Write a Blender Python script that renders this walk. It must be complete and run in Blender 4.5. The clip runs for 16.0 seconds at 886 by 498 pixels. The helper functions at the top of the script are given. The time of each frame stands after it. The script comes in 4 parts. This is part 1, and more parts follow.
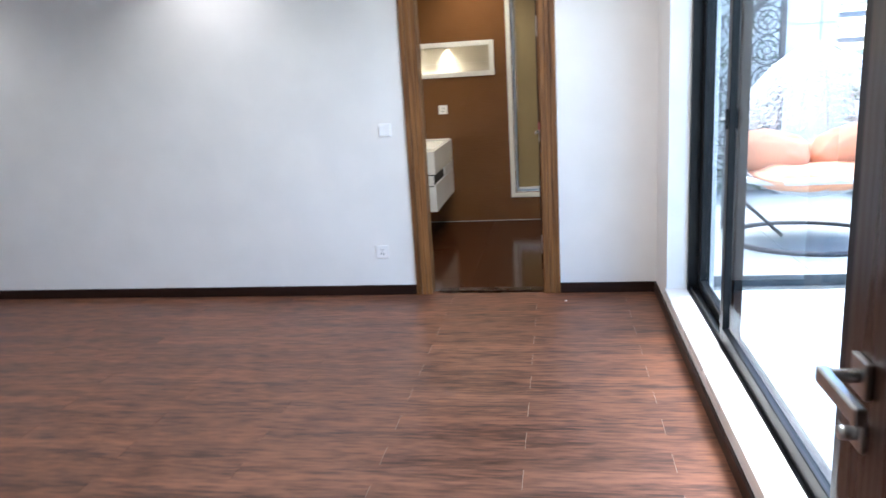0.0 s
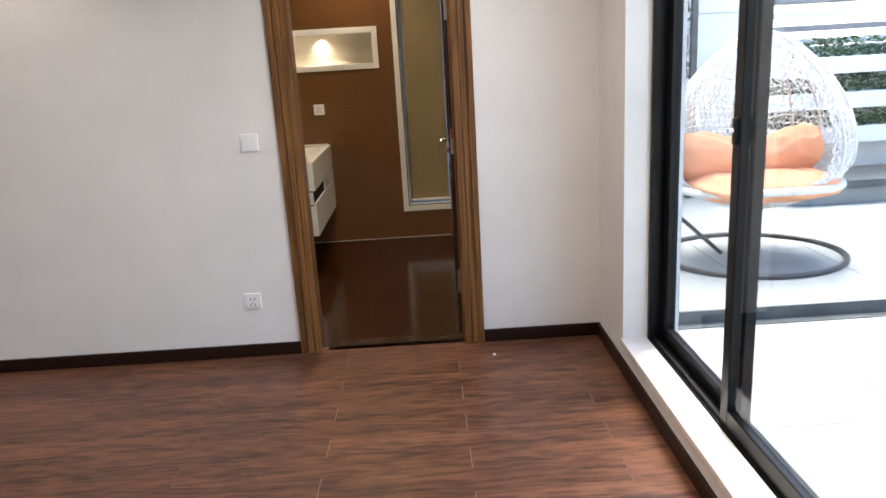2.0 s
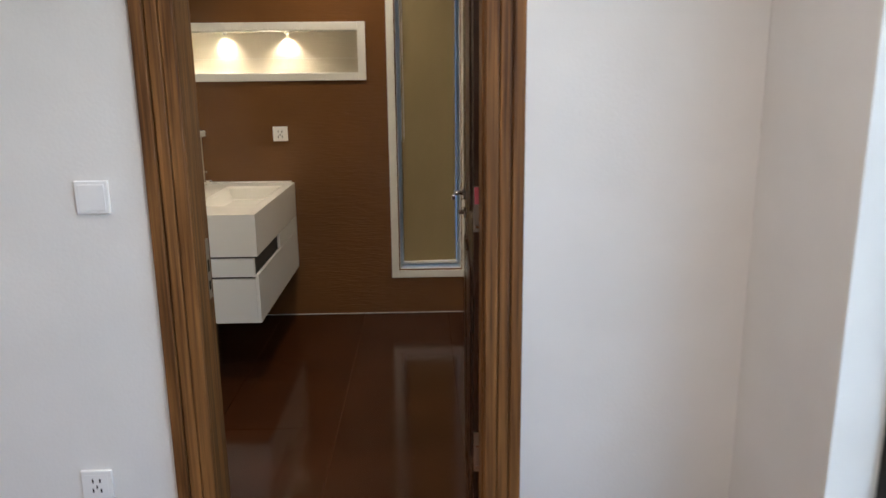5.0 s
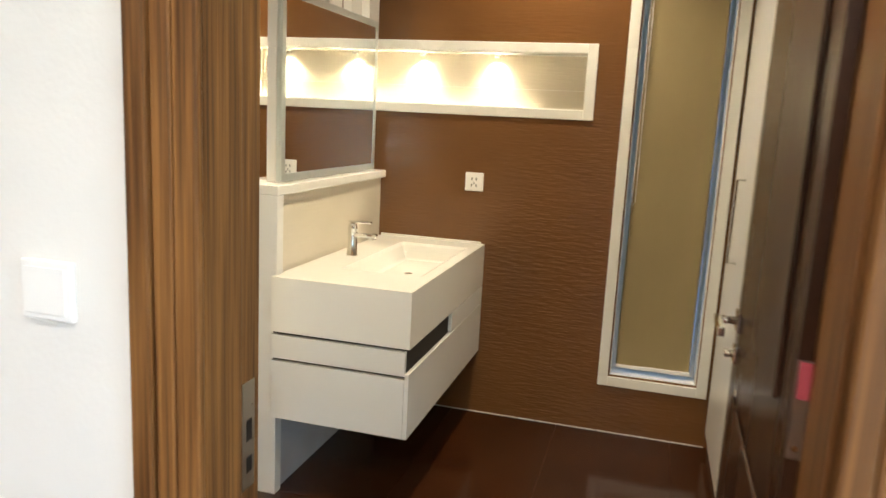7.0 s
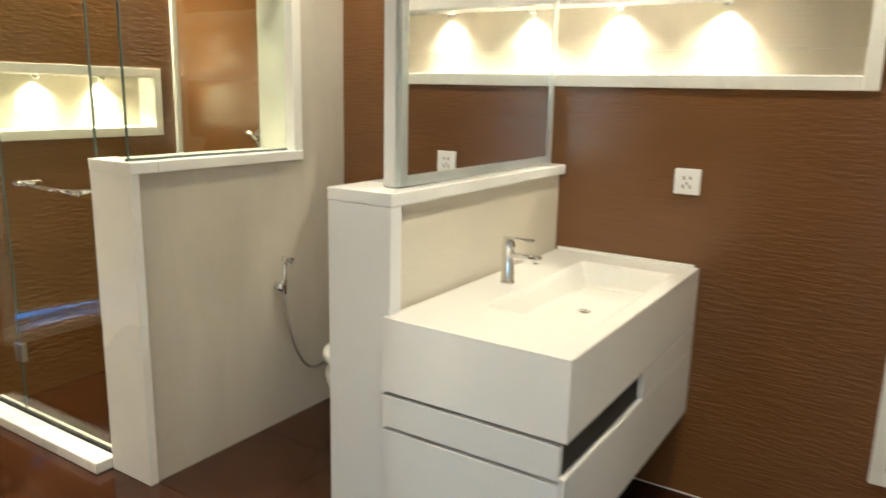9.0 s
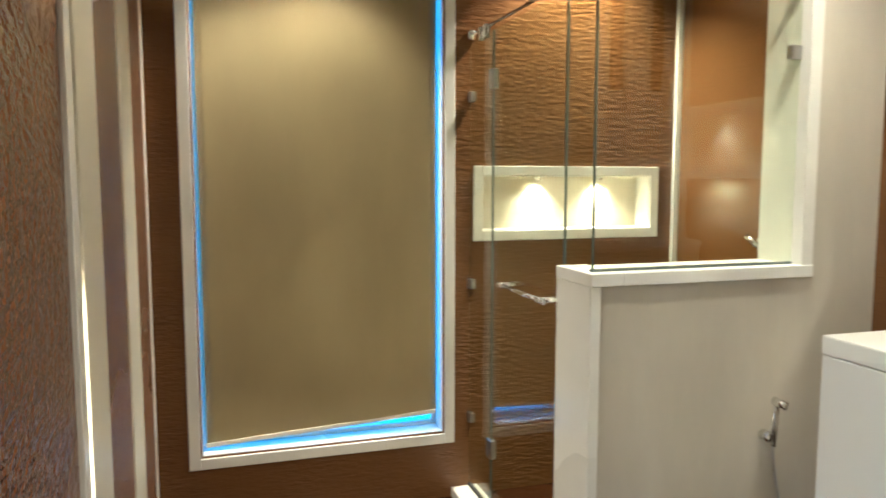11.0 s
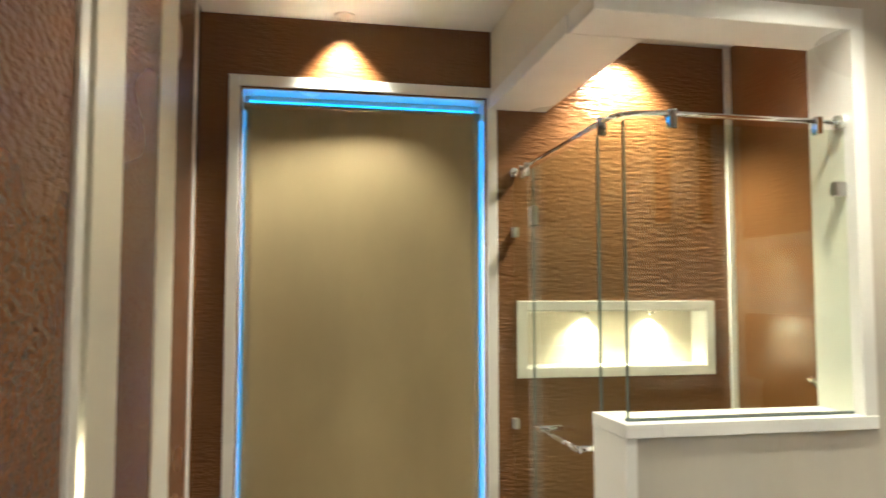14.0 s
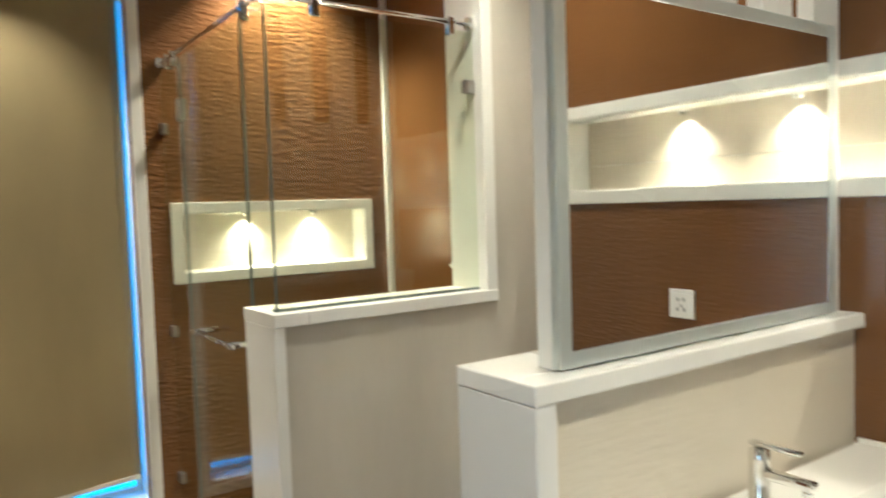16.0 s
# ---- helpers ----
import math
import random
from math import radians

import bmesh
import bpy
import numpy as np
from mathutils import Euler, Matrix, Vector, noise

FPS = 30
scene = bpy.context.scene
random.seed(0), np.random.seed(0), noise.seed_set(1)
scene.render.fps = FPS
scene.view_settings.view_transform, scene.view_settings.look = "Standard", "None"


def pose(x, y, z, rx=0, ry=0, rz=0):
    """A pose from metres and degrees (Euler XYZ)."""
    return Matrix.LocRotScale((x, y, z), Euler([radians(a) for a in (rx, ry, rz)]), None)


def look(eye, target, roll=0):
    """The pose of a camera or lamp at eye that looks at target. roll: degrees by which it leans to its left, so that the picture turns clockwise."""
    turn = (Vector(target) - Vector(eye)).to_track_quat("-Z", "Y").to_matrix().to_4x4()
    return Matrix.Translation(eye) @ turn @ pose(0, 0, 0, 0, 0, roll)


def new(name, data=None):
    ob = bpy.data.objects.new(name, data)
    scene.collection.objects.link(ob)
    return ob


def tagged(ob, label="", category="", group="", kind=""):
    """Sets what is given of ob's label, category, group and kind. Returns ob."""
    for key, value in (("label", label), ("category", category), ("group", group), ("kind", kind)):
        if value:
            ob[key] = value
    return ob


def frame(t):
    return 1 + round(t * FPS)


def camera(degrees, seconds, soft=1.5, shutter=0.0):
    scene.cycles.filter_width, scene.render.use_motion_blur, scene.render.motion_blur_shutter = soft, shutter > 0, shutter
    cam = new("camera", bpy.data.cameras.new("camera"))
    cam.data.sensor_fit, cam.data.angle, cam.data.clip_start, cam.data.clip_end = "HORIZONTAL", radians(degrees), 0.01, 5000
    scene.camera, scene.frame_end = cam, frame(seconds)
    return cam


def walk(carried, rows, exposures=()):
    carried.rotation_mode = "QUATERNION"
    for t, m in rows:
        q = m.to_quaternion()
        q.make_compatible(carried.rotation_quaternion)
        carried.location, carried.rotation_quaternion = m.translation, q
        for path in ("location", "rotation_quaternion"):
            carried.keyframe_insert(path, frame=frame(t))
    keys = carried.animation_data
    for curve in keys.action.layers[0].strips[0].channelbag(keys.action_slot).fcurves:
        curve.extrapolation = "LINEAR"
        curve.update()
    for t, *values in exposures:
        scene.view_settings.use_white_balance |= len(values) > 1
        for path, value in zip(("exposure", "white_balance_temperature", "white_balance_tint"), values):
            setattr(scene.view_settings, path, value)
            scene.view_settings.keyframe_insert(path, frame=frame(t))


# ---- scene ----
cam = camera(62.6, 16.0, shutter=0.5)
PATH = [
    (0, (0.605, 0.464, 1.672), (0.287, 2.381, 1.198), -3.5),
    (0.5, (0.504, 0.766, 1.66), (0.306, 2.7, 1.192), -4.8),
    (1, (0.464, 1.113, 1.684), (0.293, 3.05, 1.217), -3.3),
    (1.5, (0.392, 1.42, 1.662), (0.357, 3.368, 1.211), -2.1),
    (2, (0.306, 1.714, 1.682), (0.338, 3.647, 1.168), -3.3),
    (2.5, (0.349, 2.095, 1.664), (0.364, 4.048, 1.233), -3.9),
    (3, (0.404, 2.411, 1.657), (0.408, 4.359, 1.201), -4.0),
    (3.5, (0.362, 2.774, 1.661), (0.429, 4.725, 1.23), -2.1),
    (3.7, (0.364, 2.91, 1.65), (0.488, 4.858, 1.216), -1.3),
    (5.8, (0.266, 4.213, 1.583), (0.154, 6.157, 1.127), -0.6),
    (6, (0.291, 4.335, 1.581), (0.098, 6.286, 1.184), -1.1),
    (6.5, (0.296, 4.659, 1.582), (-0.104, 6.581, 1.204), 1.1),
    (7, (0.231, 4.976, 1.568), (-0.297, 6.873, 1.217), 2.9),
    (7.5, (0.131, 5.272, 1.558), (-0.412, 7.163, 1.197), 3.3),
    (8, (0.126, 5.48, 1.538), (-0.515, 7.337, 1.16), 2.6),
    (8.5, (0.149, 5.727, 1.555), (-0.71, 7.494, 1.183), 3.2),
    (9, (0.059, 5.931, 1.56), (-1.001, 7.574, 1.14), 1.3),
    (9.5, (-0.098, 6.117, 1.574), (-1.319, 7.677, 1.301), 0.9),
    (10, (-0.193, 6.254, 1.572), (-1.656, 7.591, 1.302), -0.5),
    (10.2, (-0.206, 6.273, 1.587), (-1.818, 7.432, 1.341), -0.4),
    (12.3, (-0.255, 6.564, 1.606), (-2.219, 6.891, 1.411), -0.7),
    (12.5, (-0.251, 6.565, 1.61), (-2.216, 6.901, 1.444), -0.6),
    (13, (-0.233, 6.54, 1.655), (-2.214, 6.815, 1.644), 0.3),
    (13.5, (-0.207, 6.532, 1.68), (-2.19, 6.766, 1.795), -0.8),
    (14, (-0.232, 6.571, 1.681), (-2.191, 6.953, 1.811), -0.0),
    (14.5, (-0.243, 6.596, 1.663), (-2.137, 7.229, 1.757), 0.7),
    (15, (-0.24, 6.607, 1.648), (-2.075, 7.403, 1.653), 0.5),
    (15.5, (-0.225, 6.665, 1.622), (-1.991, 7.604, 1.6), -0.7),
    (16, (-0.215, 6.713, 1.606), (-1.851, 7.858, 1.488), -1.8),
]
walk(cam, [(t, look(eye, aim, roll)) for t, eye, aim, roll in PATH],
     exposures=[(0, 3.95, 5800, 13), (0.5, 3.55, 6500, 16), (1, 3.45, 6700, 17), (2, 3.4, 7000, 18), (3.7, 3.2, 6900, 18), (6, 3.7, 6400, 12), (7, 4.2, 7100, 11), (8, 4.25, 6700, 9), (9, 4.1, 6300, 8), (10, 3.95, 6100, 8), (12.5, 4.5, 6000, 8), (14, 4.25, 6000, 8), (15.2, 4.25, 6000, 8), (16, 3.95, 5900, 8)])

# ---------------------------------------------------------------- light
world = bpy.data.worlds.new("sky")
scene.world = world
world.use_nodes = True
wn = world.node_tree.nodes
sky = wn.new("ShaderNodeTexSky")
sky.sky_type = "NISHITA"
sky.sun_disc = False
sky.sun_elevation, sky.sun_rotation = radians(70), radians(-8)
wn["Background"].inputs["Strength"].default_value = 0.15
world.node_tree.links.new(sky.outputs["Color"], wn["Background"].inputs["Color"])
sun_data = bpy.data.lights.new("sun", "SUN")
sun_data.energy, sun_data.angle, sun_data.color = 2.8, radians(50), (1, 0.95, 0.88)
sun = new("sun", sun_data)
sun.matrix_world = look((4, 10, 20), (4.06, 9.64, 19))

WARM = (1.0, 0.90, 0.70)
DIM = 0.088


def spot(name, at, aim, watts, cone=70, blend=0.6, radius=0.02, colour=WARM):
    d = bpy.data.lights.new(name, "SPOT")
    d.energy, d.spot_size, d.spot_blend, d.shadow_soft_size, d.color = watts * DIM, radians(cone), blend, radius, colour
    o = new(name, d)
    o.matrix_world = look(at, aim)
    return o


# bathroom ceiling downlights
BATH_LAMPS = [(-3.655, 6.76, 3.0), (-3.62, 8.18, 3.0), (-2.05, 6.75, 3.0), (-0.35, 6.85, 3.0), (-0.30, 8.30, 3.0), (-1.95, 8.20, 3.0)]
for x, y, z in BATH_LAMPS:
    spot("downlight_or_fill_lamp", (x, y, z - 0.02), (x, y, 0), (240 if y > 7 else 165) if x < -3 else (28 if x < -2 and y < 7 else 70), (104 if y > 7 else 90) if x < -3 else 120, 0.8, 0.03)
# small spots in the two wall niches
NICHE_LAMPS = [-0.62, -1.04, -1.46, -1.84]
for x in NICHE_LAMPS:
    spot("niche_lamp", (x, 8.928, 1.892), (x, 8.936, 1.58), 13, 125, 1.0, 0.012)
SHOWER_NICHE_LAMPS = [8.03, 8.40]
for y in SHOWER_NICHE_LAMPS:
    spot("niche_lamp", (-3.838, y, 1.573), (-3.846, y, 1.21), 19, 125, 1.0, 0.012)
# bedroom ceiling downlights; the three with y < 5 are unseen, added as fill
BED_LAMPS = [(-1.95, 5.50, 2.98), (-4.3, 5.50, 2.98), (-2.15, 3.2, 2.98), (0.0, 2.6, 2.98), (0.35, 4.6, 2.98)]
for x, y, z in BED_LAMPS:
    spot("downlight_or_fill_lamp", (x, y, z - 0.02), (x, y + (0.25 if y > 5 else 0), 0), 40 if y > 5 else 98, 110 if y > 5 else 165, 1.0, 0.04, (1.0, 0.96, 0.90))


# ---------------------------------------------------------------- materials
def material(name, base, rough=0.5, metal=0.0, var=0.12, scale=(6, 6, 6), bump=0.0, bump_scale=(60, 60, 60), detail=6,
             spec=0.5, dark=None, random_piece=0.0, coat=0.0, mix=(0.35, 0.65), rough_var=0.08):
    """A surface with two scales of colour variation, fine relief and uneven gloss."""
    m = bpy.data.materials.new(name)
    m.use_nodes = True
    nt, n = m.node_tree, m.node_tree.nodes
    b = n["Principled BSDF"]
    tc = n.new("ShaderNodeTexCoord")

    def noise_at(sc, det=detail):
        mp = n.new("ShaderNodeMapping")
        mp.inputs["Scale"].default_value = sc
        nz = n.new("ShaderNodeTexNoise")
        nz.inputs["Scale"].default_value = 1.0
        nz.inputs["Detail"].default_value = det
        nt.links.new(tc.outputs["Object"], mp.inputs["Vector"])
        nt.links.new(mp.outputs["Vector"], nz.inputs["Vector"])
        return mp, nz
    mp1, n1 = noise_at(scale)
    mp2, n2 = noise_at(tuple(s * 0.17 for s in scale), 3)
    ramp = n.new("ShaderNodeValToRGB")
    lo = dark or tuple(c * (1 - 2 * var) for c in base)
    hi = tuple(min(1, c * (1 + var)) for c in base)
    ramp.color_ramp.elements[0].position, ramp.color_ramp.elements[1].position = mix
    ramp.color_ramp.elements[0].color, ramp.color_ramp.elements[1].color = (*lo, 1), (*hi, 1)
    add = n.new("ShaderNodeMath")
    add.operation = "MULTIPLY_ADD"
    add.inputs[1].default_value = 0.65
    sc2 = n.new("ShaderNodeMath")
    sc2.operation = "MULTIPLY"
    sc2.inputs[1].default_value = 0.35
    nt.links.new(n2.outputs["Fac"], sc2.inputs[0])
    nt.links.new(n1.outputs["Fac"], add.inputs[0])
    nt.links.new(sc2.outputs[0], add.inputs[2])
    nt.links.new(add.outputs[0], ramp.inputs["Fac"])
    colour = ramp.outputs["Color"]
    if random_piece:
        oi = n.new("ShaderNodeObjectInfo")
        hsv = n.new("ShaderNodeHueSaturation")
        mr = n.new("ShaderNodeMapRange")
        mr.inputs["To Min"].default_value, mr.inputs["To Max"].default_value = 1 - random_piece, 1 + random_piece
        nt.links.new(oi.outputs["Random"], mr.inputs["Value"])
        nt.links.new(mr.outputs["Result"], hsv.inputs["Value"])
        nt.links.new(colour, hsv.inputs["Color"])
        colour = hsv.outputs["Color"]
        sh = n.new("ShaderNodeVectorMath")
        sh.operation = "SCALE"
        comb = n.new("ShaderNodeCombineXYZ")
        for k in range(3):
            nt.links.new(oi.outputs["Random"], comb.inputs[k])
        nt.links.new(comb.outputs[0], sh.inputs[0])
        sh.inputs["Scale"].default_value = 37.0
        for mp in (mp1, mp2):
            nt.links.new(sh.outputs[0], mp.inputs["Location"])
    nt.links.new(colour, b.inputs["Base Color"])
    rr = n.new("ShaderNodeMapRange")
    rr.inputs["To Min"].default_value, rr.inputs["To Max"].default_value = max(0.02, rough - rough_var), min(1, rough + rough_var)
    nt.links.new(n2.outputs["Fac"], rr.inputs["Value"])
    nt.links.new(rr.outputs["Result"], b.inputs["Roughness"])
    b.inputs["Metallic"].default_value = metal
    b.inputs["Specular IOR Level"].default_value = spec
    b.inputs["Coat Weight"].default_value = coat
    b.inputs["Coat Roughness"].default_value = 0.08
    if bump:
        _, n3 = noise_at(bump_scale, 4)
        bp = n.new("ShaderNodeBump")
        bp.inputs["Strength"].default_value = 1.0
        bp.inputs["Distance"].default_value = bump
        nt.links.new(n3.outputs["Fac"], bp.inputs["Height"])
        nt.links.new(bp.outputs["Normal"], b.inputs["Normal"])
    return m


def plain(name, base, rough=0.4, metal=0.0, transmission=0.0, ior=1.45, alpha=1.0):
    m = bpy.data.materials.new(name)
    m.use_nodes = True
    b = m.node_tree.nodes["Principled BSDF"]
    b.inputs["Base Color"].default_value = (*base, 1)
    b.inputs["Roughness"].default_value = rough
    b.inputs["Metallic"].default_value = metal
    b.inputs["Transmission Weight"].default_value = transmission
    b.inputs["IOR"].default_value = ior
    return m


def glowing(name, colour, strength):
    m = bpy.data.materials.new(name)
    m.use_nodes = True
    b = m.node_tree.nodes["Principled BSDF"]
    b.inputs["Base Color"].default_value = (0.8, 0.8, 0.8, 1)
    b.inputs["Emission Color"].default_value = (*colour, 1)
    b.inputs["Emission Strength"].default_value = strength
    return m


def rippled(name, base, rough, stretch, depth, patch=1.2, var=0.12, least=0.12):
    """Glazed wall tile with pressed wavy ripples that swell and fade in patches."""
    m = material(name, base, rough, var=var * 0.45, scale=(3, 3, 5), mix=(0.3, 0.7))
    nt, n = m.node_tree, m.node_tree.nodes
    b = n["Principled BSDF"]
    tc = n.new("ShaderNodeTexCoord")
    mp = n.new("ShaderNodeMapping")
    mp.inputs["Scale"].default_value = stretch
    nz = n.new("ShaderNodeTexNoise")
    nz.inputs["Scale"].default_value, nz.inputs["Detail"].default_value = 1.0, 2.0
    pz = n.new("ShaderNodeTexNoise")
    pz.inputs["Scale"].default_value, pz.inputs["Detail"].default_value = patch, 2
    pr = n.new("ShaderNodeMapRange")
    pr.inputs["From Min"].default_value, pr.inputs["From Max"].default_value = 0.44, 0.62
    pr.inputs["To Min"].default_value = least
    nt.links.new(tc.outputs["Object"], mp.inputs["Vector"])
    nt.links.new(mp.outputs["Vector"], nz.inputs["Vector"])
    nt.links.new(tc.outputs["Object"], pz.inputs["Vector"])
    nt.links.new(pz.outputs["Fac"], pr.inputs["Value"])
    mul = n.new("ShaderNodeMath")
    mul.operation = "MULTIPLY"
    nt.links.new(nz.outputs["Fac"], mul.inputs[0])
    nt.links.new(pr.outputs["Result"], mul.inputs[1])
    bp = n.new("ShaderNodeBump")
    bp.inputs["Strength"].default_value, bp.inputs["Distance"].default_value = 1.0, depth * 1.35
    nt.links.new(mul.outputs[0], bp.inputs["Height"])
    nt.links.new(bp.outputs["Normal"], b.inputs["Normal"])
    return m


def clear_glass(name, tint):
    """Thin pane: mostly clear, with the mirror-like gloss of float glass."""
    m = bpy.data.materials.new(name)
    m.use_nodes = True
    nt, n = m.node_tree, m.node_tree.nodes
    n.remove(n["Principled BSDF"])
    tr = n.new("ShaderNodeBsdfTransparent")
    tr.inputs["Color"].default_value = (*tint, 1)
    gl = n.new("ShaderNodeBsdfGlossy")
    gl.inputs["Roughness"].default_value = 0.01
    lw = n.new("ShaderNodeLayerWeight")
    lw.inputs["Blend"].default_value = 0.5
    pw = n.new("ShaderNodeMath")
    pw.operation, pw.inputs[1].default_value = "POWER", 4.0
    fr = n.new("ShaderNodeMath")
    fr.operation, fr.inputs[1].default_value, fr.inputs[2].default_value = "MULTIPLY_ADD", 0.35, 0.035
    nt.links.new(lw.outputs["Facing"], pw.inputs[0])
    nt.links.new(pw.outputs[0], fr.inputs[0])
    mx = n.new("ShaderNodeMixShader")
    nt.links.new(fr.outputs[0], mx.inputs[0])
    nt.links.new(tr.outputs[0], mx.inputs[1])
    nt.links.new(gl.outputs[0], mx.inputs[2])
    nt.links.new(mx.outputs[0], n["Material Output"].inputs["Surface"])
    return m


PLASTER = material("white_plaster", (0.80, 0.775, 0.74), 0.85, var=0.025, scale=(3, 3, 3), bump=0.0006, bump_scale=(90, 90, 90))
CEILING = material("ceiling_paint", (0.80, 0.78, 0.72), 0.9, var=0.02, scale=(2, 2, 2))
BROWN = rippled("brown_rippled_tile", (0.168, 0.074, 0.026), 0.24, (14, 14, 100), 0.0032, 0.7)
BROWN_DEEP = rippled("brown_deep_rippled_tile", (0.168, 0.074, 0.026), 0.24, (17, 17, 75), 0.0075, 1.6, least=0.45)
BROWN_PEBBLE = rippled("brown_hammered_tile", (0.165, 0.068, 0.028), 0.27, (30, 30, 62), 0.010, least=0.75)
CREAM = rippled("cream_rippled_tile", (0.62, 0.56, 0.45), 0.35, (12, 12, 90), 0.0022, var=0.06)
STONE_TILE = material("grey_beige_tile", (0.57, 0.525, 0.44), 0.32, var=0.10, scale=(4, 4, 1.2), bump=0.0008, bump_scale=(14, 14, 14), mix=(0.3, 0.7))
WHITE_STONE = material("white_marble", (0.80, 0.79, 0.74), 0.28, var=0.03, scale=(4, 4, 4))
LACQUER = material("white_lacquer", (0.74, 0.73, 0.69), 0.3, var=0.02, scale=(2, 2, 2))
CREAM_LACQUER = material("cream_lacquer", (0.70, 0.66, 0.54), 0.35, var=0.03, scale=(2, 2, 6))
SOLID = material("white_solid_surface", (0.82, 0.80, 0.74), 0.22, var=0.015, scale=(2, 2, 2))
GREY_PANEL = material("grey_panel", (0.48, 0.48, 0.48), 0.4, var=0.05)
OAK = material("brown_oak_casing", (0.25, 0.112, 0.034), 0.45, var=0.2, scale=(85, 85, 2.0), bump=0.0006, bump_scale=(260, 260, 7),
               dark=(0.085, 0.033, 0.010), mix=(0.37, 0.62), spec=0.3)
DARK_WOOD = material("dark_wood_door", (0.036, 0.014, 0.007), 0.28, var=0.3, scale=(30, 30, 2), bump=0.0012, bump_scale=(90, 90, 4), coat=0.12)
SKIRT = material("dark_wood_skirting", (0.020, 0.007, 0.004), 0.42, var=0.25, scale=(3, 3, 60), spec=0.3)
LAMINATE = material("brown_laminate", (0.180, 0.076, 0.040), 0.38, var=0.3, scale=(7, 60, 60), spec=0.35, bump=0.0006, bump_scale=(6, 90, 90),
                    dark=(0.044, 0.019, 0.012), mix=(0.36, 0.62), random_piece=0.12)
JOINT = plain("floor_joint", (0.42, 0.34, 0.28), 0.6)
BATH_TILE = material("brown_floor_tile", (0.044, 0.014, 0.005), 0.12, var=0.2, scale=(4, 4, 4), random_piece=0.06, bump=0.0006, bump_scale=(9, 9, 9))
GROUT = plain("brown_grout", (0.07, 0.035, 0.02), 0.8)
CHROME = plain("chrome", (0.82, 0.82, 0.80), 0.08, 1.0)
STEEL = plain("brushed_steel", (0.50, 0.49, 0.47), 0.30, 1.0)
BLACK_ALU = material("black_aluminium", (0.008, 0.009, 0.010), 0.35, var=0.15, scale=(5, 5, 5), spec=0.16)
BLACK = plain("black_gap", (0.008, 0.007, 0.006), 0.6)
PINK_FILM = plain("pink_film", (0.42, 0.075, 0.10), 0.25)
PLASTIC = plain("white_plastic", (0.86, 0.85, 0.83), 0.3)
GREEN_GLASS = clear_glass("shower_glass", (0.91, 0.94, 0.87))
PANE = clear_glass("window_glass", (0.74, 0.78, 0.78))
GLASS_EDGE = plain("glass_edge", (0.10, 0.13, 0.12), 0.15)
MIRROR = plain("mirror_silver", (0.88, 0.89, 0.86), 0.01, 1.0)
MIRROR_EDGE = plain("frosted_mirror_edge", (0.60, 0.65, 0.63), 0.3, 0.6)
FABRIC = material("khaki_blind_fabric", (0.33, 0.255, 0.130), 0.85, var=0.08, scale=(2.5, 2.5, 1.2), bump=0.0005, bump_scale=(400, 400, 400))
LED = glowing("warm_led_strip", (1.0, 0.88, 0.6), 1.7)
LENS = glowing("lamp_lens", (1.0, 0.86, 0.6), 3.5)
PAVER = material("pale_stone_paver", (0.29, 0.31, 0.31), 0.7, var=0.10, scale=(5, 5, 5), bump=0.001, bump_scale=(40, 40, 40), random_piece=0.05)
DARK_STONE = material("grey_stone_kerb", (0.06, 0.07, 0.075), 0.6, var=0.2)
RENDER = material("white_render", (0.78, 0.78, 0.76), 0.9, var=0.04, bump=0.001)
SLATE = plain("grey_louvre", (0.22, 0.22, 0.23), 0.5)
WICKER = material("white_wicker", (0.66, 0.66, 0.65), 0.5, var=0.08, scale=(40, 40, 40))
ORANGE = material("orange_fabric", (0.80, 0.36, 0.20), 0.9, var=0.10, scale=(5, 5, 5), bump=0.004, bump_scale=(9, 9, 9))
TUBE = plain("dark_painted_steel", (0.05, 0.05, 0.055), 0.35, 0.4)
LEAF = material("green_leaf", (0.06, 0.13, 0.05), 0.5, var=0.3, scale=(20, 20, 20))
SOIL = material("ground_soil", (0.30, 0.29, 0.27), 0.9, var=0.15, scale=(1, 1, 1))


# ---------------------------------------------------------------- builders
def link_mesh(name, bm, mat, smooth=False):
    me = bpy.data.meshes.new(name)
    bm.normal_update()
    bm.to_mesh(me)
    bm.free()
    me.materials.append(mat)
    if smooth:
        for p in me.polygons:
            p.use_smooth = True
    return new(name, me)


def thing(name, at, label, category, group="", kind=""):
    o = new(name)
    o.location = at
    o.empty_display_size = 0.1
    return tagged(o, label, category, group, kind)


def world_of(o):
    v = Vector(o.location)
    while o.parent:
        o = o.parent
        v = v + Vector(o.location)
    return v


def part(name, bm, mat, parent, label="", smooth=False):
    """One mesh under a thing; the mesh is given in world places."""
    at = world_of(parent)
    bmesh.ops.translate(bm, verts=bm.verts, vec=-at)
    o = link_mesh(name, bm, mat, smooth)
    o.parent = parent
    if label:
        o["label"] = label
    return o


def box(x0, x1, y0, y1, z0, z1, bevel=0.0, bm=None):
    bm = bm or bmesh.new()
    r = bmesh.ops.create_cube(bm, size=1.0)
    vs = r["verts"]
    for v in vs:
        v.co = ((x0 + x1) / 2 + v.co.x * (x1 - x0), (y0 + y1) / 2 + v.co.y * (y1 - y0), (z0 + z1) / 2 + v.co.z * (z1 - z0))
    if bevel:
        es = list({e for v in vs for e in v.link_edges})
        bmesh.ops.bevel(bm, geom=es, offset=bevel, segments=2, profile=0.5, affect="EDGES")
    return bm


